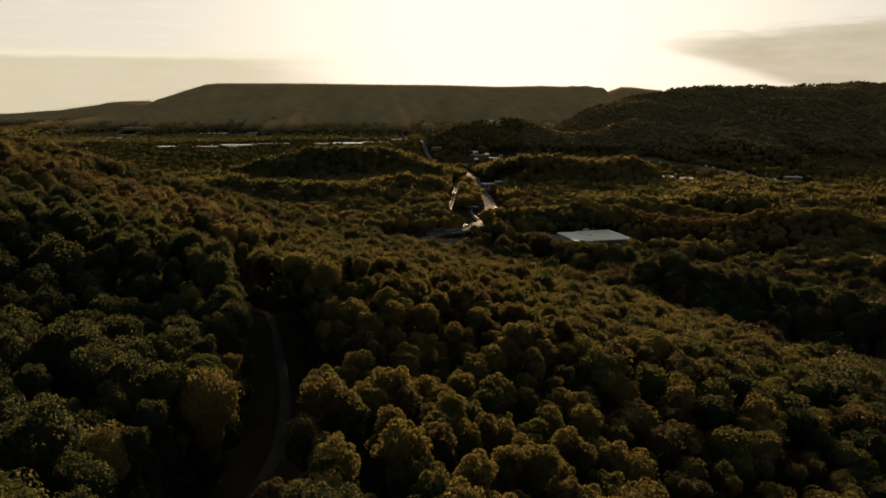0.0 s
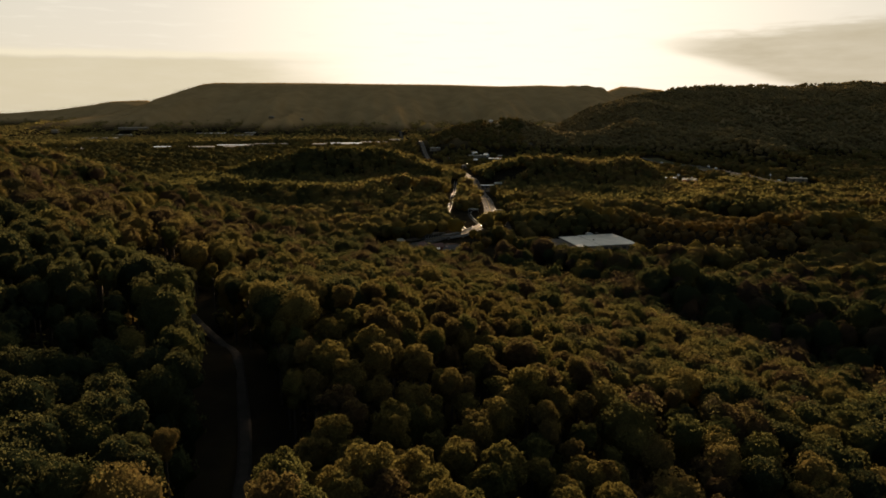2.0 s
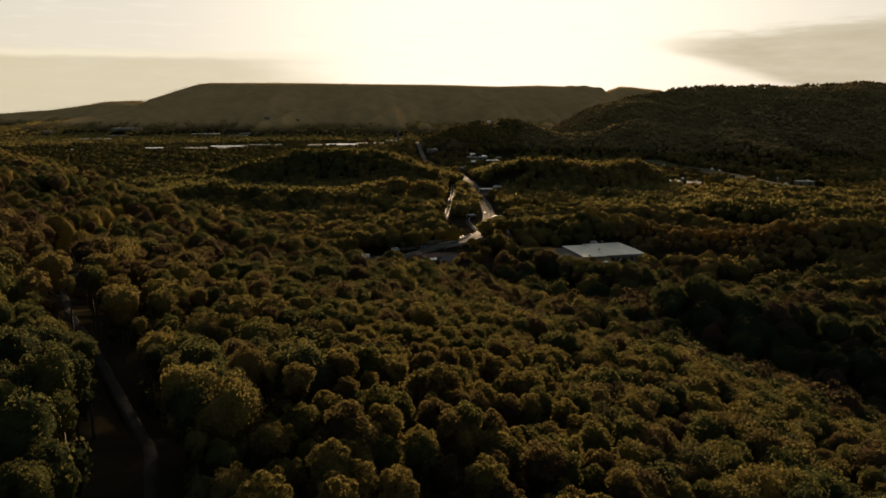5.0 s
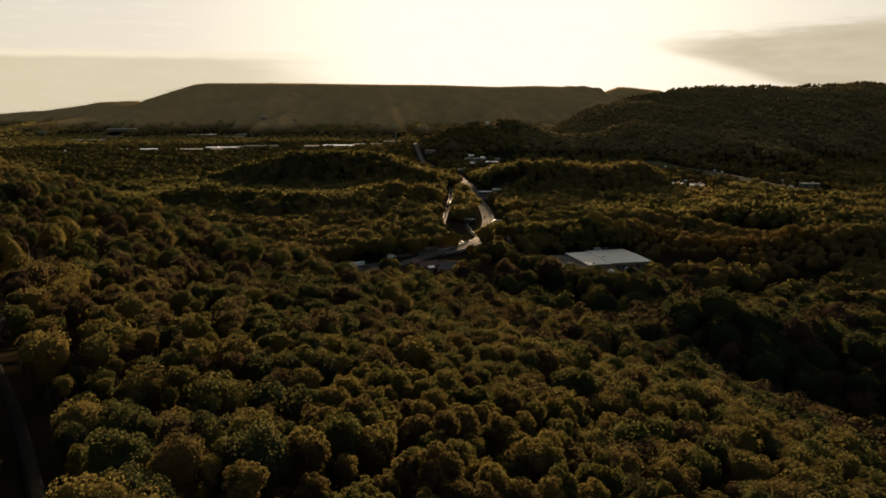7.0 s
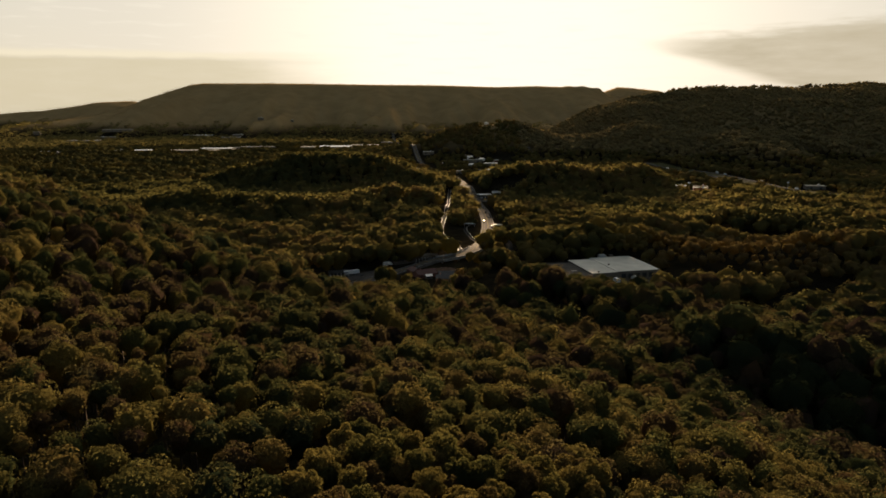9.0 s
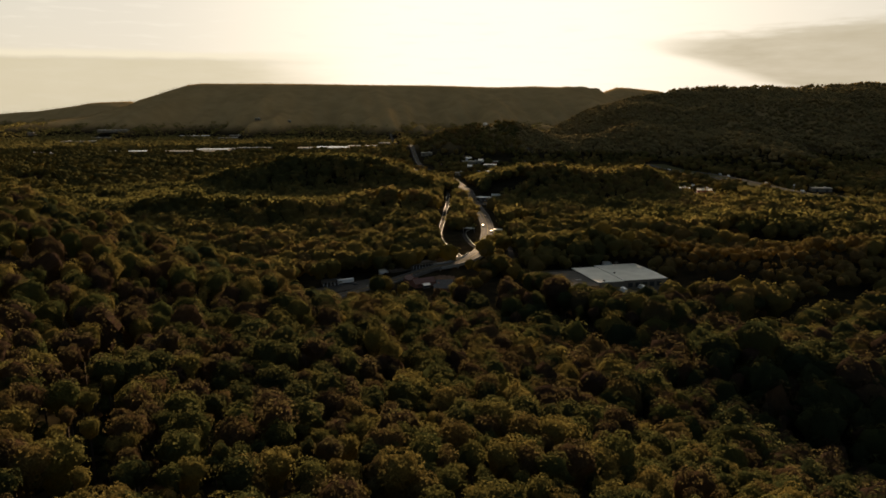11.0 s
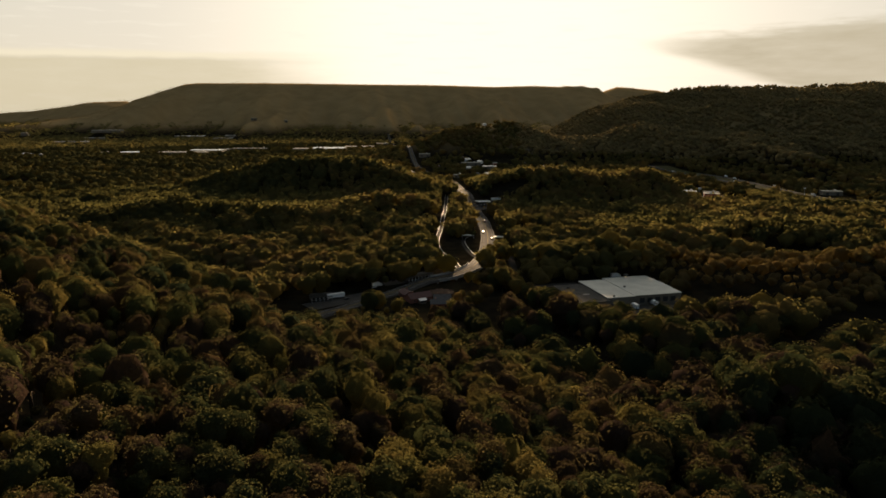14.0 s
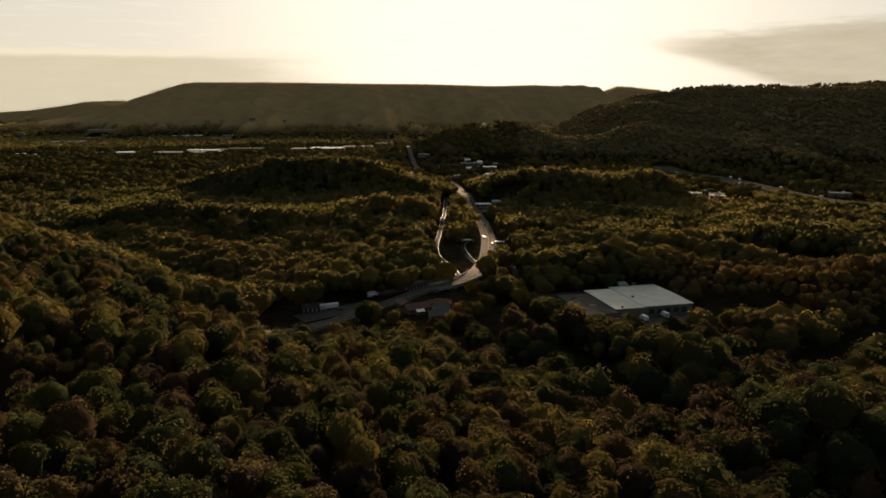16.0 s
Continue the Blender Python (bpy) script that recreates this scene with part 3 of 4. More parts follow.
def spread(x0, x1, y0, y1, step, keep):
    """Jittered places of trees, in view of the path, off the open ground."""
    xs, ys = np.meshgrid(np.arange(x0, x1, step), np.arange(y0, y1, step * 0.87))
    xs, ys = xs.astype(float), ys.astype(float)
    xs[1::2] += step / 2
    x = (xs + rng.uniform(-0.48, 0.48, xs.shape) * step).ravel()
    y = (ys + rng.uniform(-0.48, 0.48, ys.shape) * step).ravel()
    seen = (np.abs(x + 0.04 * y) < 0.66 * y + 40) & (y > 35)
    m = seen & keep(x, y)
    x, y = x[m], y[m]
    thin = (x > -125) & (x < 30) & (y > 532) & (y < 672)         # few trees round the houses
    town = (x > -170) & (x < 340) & (y > 1440) & (y < 1900)
    thin = thin | (town & (rng.uniform(size=len(x)) < 0.75))
    m = ~open_ground(x, y) & ~(thin & (rng.uniform(size=len(x)) < 0.62))
    return x[m], y[m]


def ahead(x, y):
    """How near the camera comes while the place is still in view."""
    return np.hypot(x, np.maximum(70, y - 196))


def woods(name, label, x, y, high, models, wide, squash=1.0, leaf=None, stems=False):
    """Many trees joined as one wood, with their stems where asked."""
    Vs, Ts, Cs, k = [], [], [], 0
    z = ground(x, y)
    pick = rng.integers(0, len(models), len(x))
    turn, sc = rng.uniform(0, 6.283, len(x)), 0.52 + 1.08 * rng.uniform(size=len(x)) ** 1.6
    sc *= np.clip(0.80 + (0.82 * x + 0.57 * y - 70) / 460, 0.80, np.where(y < 600, 1.32, 1.15))
    scrub = np.exp(-((x - 235) / 95) ** 4 - ((y - 690) / 70) ** 4)         # thin young trees beside the warehouse
    low = np.exp(-((x + 40) / 75) ** 4 - ((y - 572) / 38) ** 4)         # small trees in the hollow before the houses
    sc *= (1 - 0.45 * scrub) * (1 - 0.3 * low)
    even = np.clip((270 - y) / 60, 0, 1)         # a level canopy on the upper slope, an uneven one lower down
    tall = high * (0.65 + 0.34 * sc + rng.uniform(-0.12, 0.12, len(x))) + 1.2 * swell(x, y, 14, 4) + np.where(y > 450, 4.6, 3.4) * swell(x, y, 33, 6)
    tall = tall * (1 - even) + even * (high * (0.82 + 0.17 * sc + rng.uniform(-0.06, 0.06, len(x))) + 1.0 * swell(x, y, 33, 6))
    tall *= 1 - 0.35 * low
    patch = 0.5 + 0.28 * swell(x, y, 45, 3) + rng.normal(0, 0.27, len(x))
    down = np.clip((0.82 * x + 0.57 * y - 110) / 140, 0, 1) * (y < 620)         # greener trees lower down the slope, their darker tint also standing in for shade
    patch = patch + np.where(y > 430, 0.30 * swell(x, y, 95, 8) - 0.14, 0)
    shady = np.clip((-26 - x) / 14, 0, 1) * np.clip((185 - y) / 40, 0, 1)         # shade painted into the leaf tint in the corner above the track
    rusty = np.clip((-50 - x) / 50, 0, 1) * np.clip((y - 170) / 50, 0, 1) * np.clip((430 - y) / 60, 0, 1)         # turning leaves on the shoulder of the hill
    draw = rng.uniform(size=len(x)) + 0.16 * swell(x, y, 30, 7)
    kind = np.where(draw < 0.20, 0.76, np.where(draw < 0.36, 0.90, np.where(draw < 0.56, 0.03, np.where(draw < 0.76, 0.20, 0.46)))) + rng.normal(0, 0.06, len(x))
    mixed = np.clip((y - 200) / 120, 0, 1) * (y < 700)         # rust and dark green trees side by side lower down
    patch = patch * (1 - 0.9 * mixed) + 0.9 * mixed * kind
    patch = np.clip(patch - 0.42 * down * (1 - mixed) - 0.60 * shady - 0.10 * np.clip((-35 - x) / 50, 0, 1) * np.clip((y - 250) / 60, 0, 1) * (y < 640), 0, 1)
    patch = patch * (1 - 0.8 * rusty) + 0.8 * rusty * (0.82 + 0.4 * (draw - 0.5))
    dusky = np.clip((-8 - x) / 25, 0, 1) * np.clip((y - 215) / 30, 0, 1) * np.clip((430 - y) / 60, 0, 1)         # leaf tint darkened to imitate shade in the fold below it
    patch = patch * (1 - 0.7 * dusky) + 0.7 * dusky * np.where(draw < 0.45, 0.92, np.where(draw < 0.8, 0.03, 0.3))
    ravine = np.clip((x - 55) / 40, 0, 1) * np.clip((y - 225) / 40, 0, 1) * np.clip((470 - y) / 50, 0, 1)         # shadow of the side valley put into the leaf tint
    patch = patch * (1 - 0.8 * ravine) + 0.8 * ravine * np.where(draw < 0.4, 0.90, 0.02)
    patch = np.where(y > 900, patch - 0.6 * np.clip((-0.10 - x / y) / 0.2, 0, 1), patch)         # dark green towards the left by bearing, also for haze glow missing ahead
    patch = np.clip(patch * (1 - scrub) + 0.95 * scrub, 0, 1)
    for j, (V, T) in enumerate(models):
        s = np.where(pick == j)[0]
        if not len(s):
            continue
        c, sn = np.cos(turn[s])[:, None], np.sin(turn[s])[:, None]
        W = (wide * sc[s])[:, None]
        P = np.stack([(V[:, 0] * c - V[:, 1] * sn) * W + x[s][:, None], (V[:, 0] * sn + V[:, 1] * c) * W + y[s][:, None],
                      V[None, :, 2] * W * squash + (z[s] + tall[s] - 1.5 * squash * wide * sc[s])[:, None]], -1)
        Vs.append(P.reshape(-1, 3))
        Ts.append((T[None] + (np.arange(len(s)) * len(V))[:, None, None]).reshape(-1, 3) + k)
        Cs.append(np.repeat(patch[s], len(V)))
        k += len(s) * len(V)
    leafy = sum(len(t) for t in Ts)
    if stems:
        ang = turn[:, None] + np.arange(3) * 2.0944
        ring = np.stack([np.cos(ang), np.sin(ang)], -1)
        foot = np.concatenate([np.stack([x, y], 1)[:, None] + ring * 0.26, np.repeat((z - 1)[:, None, None], 3, 1)], -1)
        head = np.concatenate([np.stack([x, y], 1)[:, None] + ring * 0.12, np.repeat((z + tall - 0.8 * wide * sc)[:, None, None], 3, 1)], -1)
        Vs.append(np.concatenate([foot, head], 1).reshape(-1, 3))
        side_faces = np.array([(0, 1, 4), (0, 4, 3), (1, 2, 5), (1, 5, 4), (2, 0, 3), (2, 3, 5)])
        Ts.append((side_faces[None] + (np.arange(len(x)) * 6)[:, None, None]).reshape(-1, 3) + k)
        Cs.append(np.zeros(len(x) * 6))
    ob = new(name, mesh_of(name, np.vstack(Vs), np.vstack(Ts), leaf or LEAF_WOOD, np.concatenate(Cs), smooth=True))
    if stems:
        ob.data.materials.append(BARK)
        ob.data.polygons.foreach_set("material_index", (np.arange(len(ob.data.polygons)) >= leafy).astype(np.int32))
    return tagged(ob, label, "forest", kind="stuff")


# single trees under the camera's way
NEAR_Y, HALF = 222, 22.5
tx, ty = spread(-60, 60, 62, NEAR_Y, 5.2, lambda x, y: np.abs(x) < HALF)
models = [tree_model(k) for k in range(9)]
looks = ["olive-green broadleaf tree with a rounded backlit crown", "yellow-brown broadleaf tree with a rounded crown", "rust-tinted broadleaf tree with a domed crown"]
tz = ground(tx, ty)
for i, (x, y, z) in enumerate(zip(tx, ty, tz)):
    s = rng.uniform(0.78, 1.14)
    m = pose(x, y, z, 0, 0, rng.uniform(0, 360)) @ Matrix.Diagonal((s, s, (0.5 + 0.5 * s) * rng.uniform(0.96, 1.05), 1))
    if i < len(models):
        ob = models[i]
        ob.matrix_world = m
    else:
        ob = copy_thing(models[i % len(models)], m)
        ob.matrix_basis = m
    tagged(ob, looks[i % 3])


def model_set(seed, count, lobes, leaves, size, core, tilt=0.3, deep=1.0, body=0.88, even=0.5):
    return [crown(np.random.default_rng(seed + i), lobes, leaves, size, core, tilt, deep, body, 0.11, even) for i in range(count)]


def taken(x, y):
    return (np.abs(x) < HALF) & (y > 62) & (y < NEAR_Y)


x, y = spread(-130, 110, 45, 330, 6.4, lambda x, y: ahead(x, y) < 150)
woods("undergrowth", "dark shrubs and saplings under the slope trees", x, y, 5.0, model_set(280, 6, 4, 26, 0.24, 20), 2.8, 0.9)

x, y = spread(-70, 0, 55, 152, 3.4, lambda x, y: (x - np.interp(y, [p[1] for p in TRACK], [p[0] for p in TRACK]) > -12) & (x < -24))
woods("corridor_shrubs", "dense young trees walling the edge of the track's clearing", x, y, 9.5, model_set(290, 8, 8, 150, 0.11, 80, 0.5, 1.8, 0.84), 2.3, 1.5)

x, y = spread(-260, 260, 38, 460, 5.7, lambda x, y: (ahead(x, y) < 125) & ~taken(x, y) & ~((x < 0) & (y < 165)))
trackside = spread(-100, 0, 38, 165, 5.3, lambda x, y: ~taken(x, y))
woods("trackside_woods", "broadleaf woods beside the forest track, leaves darkened for shade", *trackside, 16.2, model_set(310, 12, 16, 1700, 0.036, 320, 0.5, 1.9, 0.82, 0.1), 4.0, 1.2, stems=True)
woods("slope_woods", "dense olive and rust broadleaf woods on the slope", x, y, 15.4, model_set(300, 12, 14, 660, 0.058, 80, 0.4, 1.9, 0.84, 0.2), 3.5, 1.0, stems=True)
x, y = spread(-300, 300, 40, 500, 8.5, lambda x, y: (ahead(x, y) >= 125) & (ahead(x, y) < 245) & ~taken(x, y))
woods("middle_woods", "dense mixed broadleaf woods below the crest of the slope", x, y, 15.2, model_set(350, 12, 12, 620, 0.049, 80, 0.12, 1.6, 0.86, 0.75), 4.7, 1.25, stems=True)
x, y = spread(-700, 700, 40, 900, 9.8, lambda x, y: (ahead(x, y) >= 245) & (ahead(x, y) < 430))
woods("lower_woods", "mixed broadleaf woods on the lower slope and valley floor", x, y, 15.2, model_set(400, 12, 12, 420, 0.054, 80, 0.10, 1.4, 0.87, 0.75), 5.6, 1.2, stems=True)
x, y = spread(-800, 800, 40, 950, 9.2, lambda x, y: (ahead(x, y) >= 430) & (ahead(x, y) < 680))
woods("basin_woods", "rounded broadleaf trees crowding the near valley floor", x, y, 14.8, model_set(450, 12, 10, 100, 0.086, 80, 0.2), 5.9, 0.95, MID_WOOD)
x, y = spread(-1100, 1100, 40, 1500, 9.8, lambda x, y: (ahead(x, y) >= 680) & (ahead(x, y) < 1150))
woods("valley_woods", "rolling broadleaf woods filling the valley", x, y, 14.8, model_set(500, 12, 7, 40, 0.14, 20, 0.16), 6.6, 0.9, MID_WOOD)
x, y = spread(-2200, 2200, 500, 3300, 11.6, lambda x, y: (ahead(x, y) >= 1150) & (ahead(x, y) < 2500))
upland = (ground(x, y) > 22) & (x > 150) & (y > 1500)
hx, hy = spread(150, 2200, 1500, 3000, 9.4, lambda x, y: (ahead(x, y) >= 1150) & (ahead(x, y) < 2500) & (ground(x, y) > 22))
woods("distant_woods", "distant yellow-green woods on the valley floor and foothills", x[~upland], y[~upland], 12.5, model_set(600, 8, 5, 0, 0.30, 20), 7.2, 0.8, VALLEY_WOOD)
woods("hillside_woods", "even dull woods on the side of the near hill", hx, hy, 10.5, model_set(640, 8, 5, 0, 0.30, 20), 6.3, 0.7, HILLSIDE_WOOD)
x, y = spread(-3600, 3200, 1500, 4900, 24, lambda x, y: (ahead(x, y) >= 2500) & (y < 4900) & ~((x > 150) & (y < 2900)))
# high ground takes the leaf colour paled for haze
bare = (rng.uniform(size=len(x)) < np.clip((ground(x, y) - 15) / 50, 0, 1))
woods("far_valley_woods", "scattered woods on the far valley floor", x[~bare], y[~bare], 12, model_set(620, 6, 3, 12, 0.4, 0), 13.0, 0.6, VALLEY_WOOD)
woods("mountain_woods", "far mountain woods, coloured pale in place of haze", x[bare], y[bare], 4.5, model_set(700, 6, 1, 8, 0.20, 0), 13.0, 0.2, HAZED_WOOD)

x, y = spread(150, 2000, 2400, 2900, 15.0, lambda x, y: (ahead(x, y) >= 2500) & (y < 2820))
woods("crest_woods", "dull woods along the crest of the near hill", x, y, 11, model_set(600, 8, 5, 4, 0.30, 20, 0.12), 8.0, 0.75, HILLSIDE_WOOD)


x, y = np.array([17, 24, 31, 21, 28, 36, 25, 33, 40, 19, 30, 38.0]), np.array([704, 712, 703, 692, 690, 694, 680, 677, 682, 716, 667, 670.0])
woods("roadside_grove", "tall rounded broadleaf trees crowding the inside of the highway's bend", x, y, 19.0, model_set(480, 8, 12, 200, 0.09, 80, 0.16), 6.2, 1.0, MID_WOOD, stems=True)

x, y = np.array([-70, -60, -58, -50, -3, 4, 10, -6, 0, -76, -66, -53, 6, -44.0]), np.array([596, 586, 622, 605, 633, 624, 631, 612, 646, 585, 606, 596, 640, 617.0])
woods("village_trees", "rounded garden trees between the low houses", x, y, 10.5, model_set(490, 8, 12, 260, 0.075, 80, 0.14), 4.4, 1.0, MID_WOOD, stems=True)

# the wood goes on behind and beside the camera's way
xs, ys = np.meshgrid(np.arange(-420, 420, 8.0), np.arange(-260, 420, 7.0))
x = (xs + rng.uniform(-4.5, 4.5, xs.shape)).ravel()
y = (ys + rng.uniform(-4.0, 4.0, ys.shape)).ravel()
m = ~((np.abs(x + 0.04 * y) < 0.66 * y + 42) & (y > 40)) & (np.hypot(x, y - 100) < 420) & (off_line(x, y, TRACK) > 7)
x, y = x[m], y[m]
by = np.hypot(x, y - 70) < 150
woods("hilltop_woods", "broadleaf woods on the hilltop beside the track", x[by], y[by], 14.5, model_set(330, 8, 11, 260, 0.068, 80, 0.4, 1.4, 0.84, 0.2), 4.6)
woods("hill_woods", "broadleaf woods covering the rest of the hill", x[~by], y[~by], 14.5, model_set(500, 8, 5, 0, 0.24, 20), 5.6, 0.9)


# ---- buildings, bridge and vehicles in the valley ----
def gz(x, y):
    return float(ground(x, y))


def prism(bm, pts, y0, y1):
    """Extrude a closed outline in x and z along y."""
    a = [bm.verts.new((x, y0, z)) for x, z in pts]
    b = [bm.verts.new((x, y1, z)) for x, z in pts]
    n = len(pts)
    bm.faces.new(a)
    bm.faces.new(b[::-1])
    for i in range(n):
        bm.faces.new((a[i], b[i], b[(i + 1) % n], a[(i + 1) % n]))
    bmesh.ops.recalc_face_normals(bm, faces=bm.faces[:])
    return bm


def shed_block(parent, name, x0, x1, y0, y1, h, rise, wall, roof, along_x=True, label=""):
    """A hall: walls, and a low gabled roof slab with a small overhang and a fascia."""
    part("wall", boxes((x0, x1, y0, y1, -2, h)), wall, parent)
    o, t = 0.5, 0.35
    if along_x:
        m = (y0 + y1) / 2
        bm = prism(bmesh.new(), [(y0 - o, h + 0.004), (m, h + rise), (y1 + o, h + 0.004), (y1 + o, h + t), (m, h + rise + t), (y0 - o, h + t)], x0 - o, x1 + o)
        bmesh.ops.transform(bm, verts=bm.verts, matrix=Matrix(((0, 1, 0, 0), (1, 0, 0, 0), (0, 0, 1, 0), (0, 0, 0, 1))))
        bmesh.ops.recalc_face_normals(bm, faces=bm.faces[:])
    else:
        m = (x0 + x1) / 2
        bm = prism(bmesh.new(), [(x0 - o, h + 0.004), (m, h + rise), (x1 + o, h + 0.004), (x1 + o, h + t), (m, h + rise + t), (x0 - o, h + t)], y0 - o, y1 + o)
    return part(name, bm, roof, parent, label)


WX, WY, WTURN = 100.2, 627.0, 14.8
wz = 1.4
hall = thing("warehouse", "large low warehouse with white and grey flat roofs", "warehouse", pose(WX, WY, wz, 0, 0, WTURN))
white = shed_block(hall, "white_roof", 21.0, 57, 1.0, 51.5, 6.25, 0.5, SIDING, WHITE_ROOF, True, "broad pale white membrane roof")
shed_block(hall, "lower_roof", 0.0, 20.4, 0.0, 47.5, 6.1, 0.2, SIDING, WHITE_ROOF, True, "lower white membrane roof")
grey = shed_block(hall, "grey_roof", -22.5, -0.6, -4.5, 42.5, 5.2, 0.3, SIDING, GREY_ROOF, True, "dull grey membrane roof")
back = shed_block(hall, "rear_roof", -36, -1, 43.5, 53, 3.8, 0.2, SIDING, DARK_ASPHALT, True, "dark lower rear roof")
part("patch", boxes((-12, -7, 13, 20, 5.72, 5.80)), CONCRETE, grey, "pale patch on the grey roof")
for x, y, sz, top in ((24, 22, 0.6, 7.0), (40, 50, 1.3, 8.2), (5.5, 1.8, 0.5, 6.6), (-15, 33, 0.8, 5.6)):
    bm = boxes((x - sz, x + sz, y - sz, y + sz, top - 0.7, top + 0.7), (x - sz * 1.2, x + sz * 1.2, y - sz * 1.2, y + sz * 1.2, top + 0.7, top + 0.85))
    part("roof_vent", bm, GREY_ROOF, hall)
part("roof_seam", boxes((20.55, 20.9, 0.5, 47, 6.3, 6.95)), STEEL, hall)
for x in (25, 31, 37, 43, 49):
    d = part("loading_door", boxes((x, x + 3.4, 0.86, 0.997, 0.9, 4.2)), DARK, hall)
    part("door_frame", boxes((x - 0.2, x, 0.8, 0.996, 0.9, 4.4), (x + 3.4, x + 3.6, 0.8, 0.996, 0.9, 4.4), (x, x + 3.4, 0.8, 0.996, 4.204, 4.4)), GREY_ROOF, d)
for x in range(-20, -3, 4):
    part("window", boxes((x, x + 2.2, -4.6, -4.503, 1.6, 3.0)), GLASS, hall)
bm = boxes((-26, 62, -20, -4.9, -1.5, 0.05))
me = bpy.data.meshes.new("yard")
bm.to_mesh(me)
bm.free()
me.materials.append(ASPHALT)
yard = tagged(new("yard", me), "worn asphalt loading yard beside the warehouse", "yard", kind="structure")
yard.matrix_world = pose(WX, WY, wz, 0, 0, WTURN)


def on_yard(u, v):
    c, s = math.cos(radians(WTURN)), math.sin(radians(WTURN))
    return WX + u * c - v * s, WY + u * s + v * c


def wheels(parent, places, r, w):
    for x, y in places:
        bm = bmesh.new()
        bmesh.ops.create_cone(bm, cap_ends=True, segments=14, radius1=r, radius2=r, depth=w, matrix=pose(x, y, r, 90, 0, 0))
        t = part("wheel", bm, RUBBER, parent)
        bm = bmesh.new()
        bmesh.ops.create_cone(bm, cap_ends=True, segments=10, radius1=r * 0.55, radius2=r * 0.5, depth=w + 0.04, matrix=pose(x, y, r, 90, 0, 0))
        part("rim", bm, STEEL, t)


def car_paint(name, c):
    m, n = material(name)
    pos = n.n("ShaderNodeNewGeometry").outputs["Position"]
    dirt = n.ramp01(n.noise(pos, 3.0), 0.45, 0.8)
    finish(n, n.n("ShaderNodeBsdfPrincipled", {"Base Color": n.mix(n.math("MULTIPLY", dirt, 0.25), c, (0.12, 0.10, 0.08)), "Roughness": 0.5, "Coat Weight": 0.15}).outputs[0])
    return m


CAR_PAINTS = {"white": car_paint("white_car_paint", (0.60, 0.59, 0.56)), "silver": car_paint("silver_car_paint", (0.42, 0.43, 0.44)),
              "dark": car_paint("dark_car_paint", (0.035, 0.037, 0.042)), "red": car_paint("red_car_paint", (0.33, 0.03, 0.025))}


def car_model(colour):
    ob = thing("car", colour + " passenger car on the road", "car", Matrix.Identity(4), "cars")
    bm = prism(bmesh.new(), [(-2.2, 0.35), (-2.25, 0.75), (-2.1, 0.95), (-1.5, 1.0), (1.0, 1.0), (2.0, 0.85), (2.25, 0.65), (2.2, 0.35)], -0.88, 0.88)
    bmesh.ops.bevel(bm, geom=bm.edges[:], offset=0.06, segments=2, affect="EDGES")
    part("body", bm, CAR_PAINTS[colour], ob)
    bm = prism(bmesh.new(), [(-1.75, 1.0), (-1.25, 1.43), (0.35, 1.43), (1.05, 1.0)], -0.76, 0.76)
    cab = part("cabin", bm, GLASS, ob)
    part("roof_panel", boxes((-1.25, 0.35, -0.72, 0.72, 1.434, 1.48)), CAR_PAINTS[colour], cab)
    wheels(ob, ((-1.35, -0.82), (-1.35, 0.82), (1.4, -0.82), (1.4, 0.82)), 0.33, 0.22)
    for y in (-0.6, 0.6):
        part("headlight", boxes((2.2, 2.27, y - 0.18, y + 0.18, 0.6, 0.75)), GLASS, ob)
        part("tail_light", boxes((-2.28, -2.2, y - 0.16, y + 0.16, 0.7, 0.85)), CAR_PAINTS["red"], ob)
    return ob


def truck_model(label="white box truck parked on asphalt", group="trucks"):
    """A box truck: cab, white cargo box, wheels."""
    ob = thing("box_truck", label, "truck", Matrix.Identity(4), group)
    part("cargo_box", box(bmesh.new(), -4.2, 1.8, -1.2, 1.2, 1.0, 3.7, 0.05), PAINT_WHITE, ob)
    bm = prism(bmesh.new(), [(1.9, 0.6), (1.9, 2.7), (3.2, 2.7), (3.7, 1.7), (4.0, 1.5), (4.0, 0.6)], -1.1, 1.1)
    cab = part("cab", bm, CAR_PAINTS["white"], ob)
    part("windscreen", boxes((3.25, 3.5, -0.95, 0.95, 1.75, 2.5)), GLASS, cab)
    part("chassis", boxes((-4.1, 3.8, -0.5, 0.5, 0.55, 0.98)), DARK, ob)
    wheels(ob, ((-3.0, -1.0), (-3.0, 1.0), (-2.0, -1.0), (-2.0, 1.0), (3.0, -1.0), (3.0, 1.0)), 0.48, 0.3)
    return ob


def trailer_model():
    ob = thing("semi_trailer", "long white semi-trailer parked in a yard", "trailer", Matrix.Identity(4), "trailers")
    part("cargo_box", box(bmesh.new(), -6.5, 6.5, -1.28, 1.28, 1.15, 4.0, 0.05), PAINT_WHITE, ob)
    part("frame", boxes((-6.3, 6.0, -0.45, 0.45, 0.75, 1.146)), DARK, ob)
    part("landing_leg", boxes((3.0, 3.2, -0.7, -0.5, 0, 0.9)), STEEL, ob)
    part("landing_leg", boxes((3.0, 3.2, 0.5, 0.7, 0, 0.9)), STEEL, ob)
    wheels(ob, ((-5.2, -1.0), (-5.2, 1.0), (-4.0, -1.0), (-4.0, 1.0)), 0.5, 0.32)
    return ob


def place(model, spots):
    """The model at the first spot, copies at the others: x, y, height or None for the ground, turn."""
    for i, (x, y, z, turn) in enumerate(spots):
        m = pose(x, y, gz(x, y) + 0.05 if z is None else z, 0, 0, turn)
        if i == 0:
            model.matrix_world = m
        else:
            copy_thing(model, m)


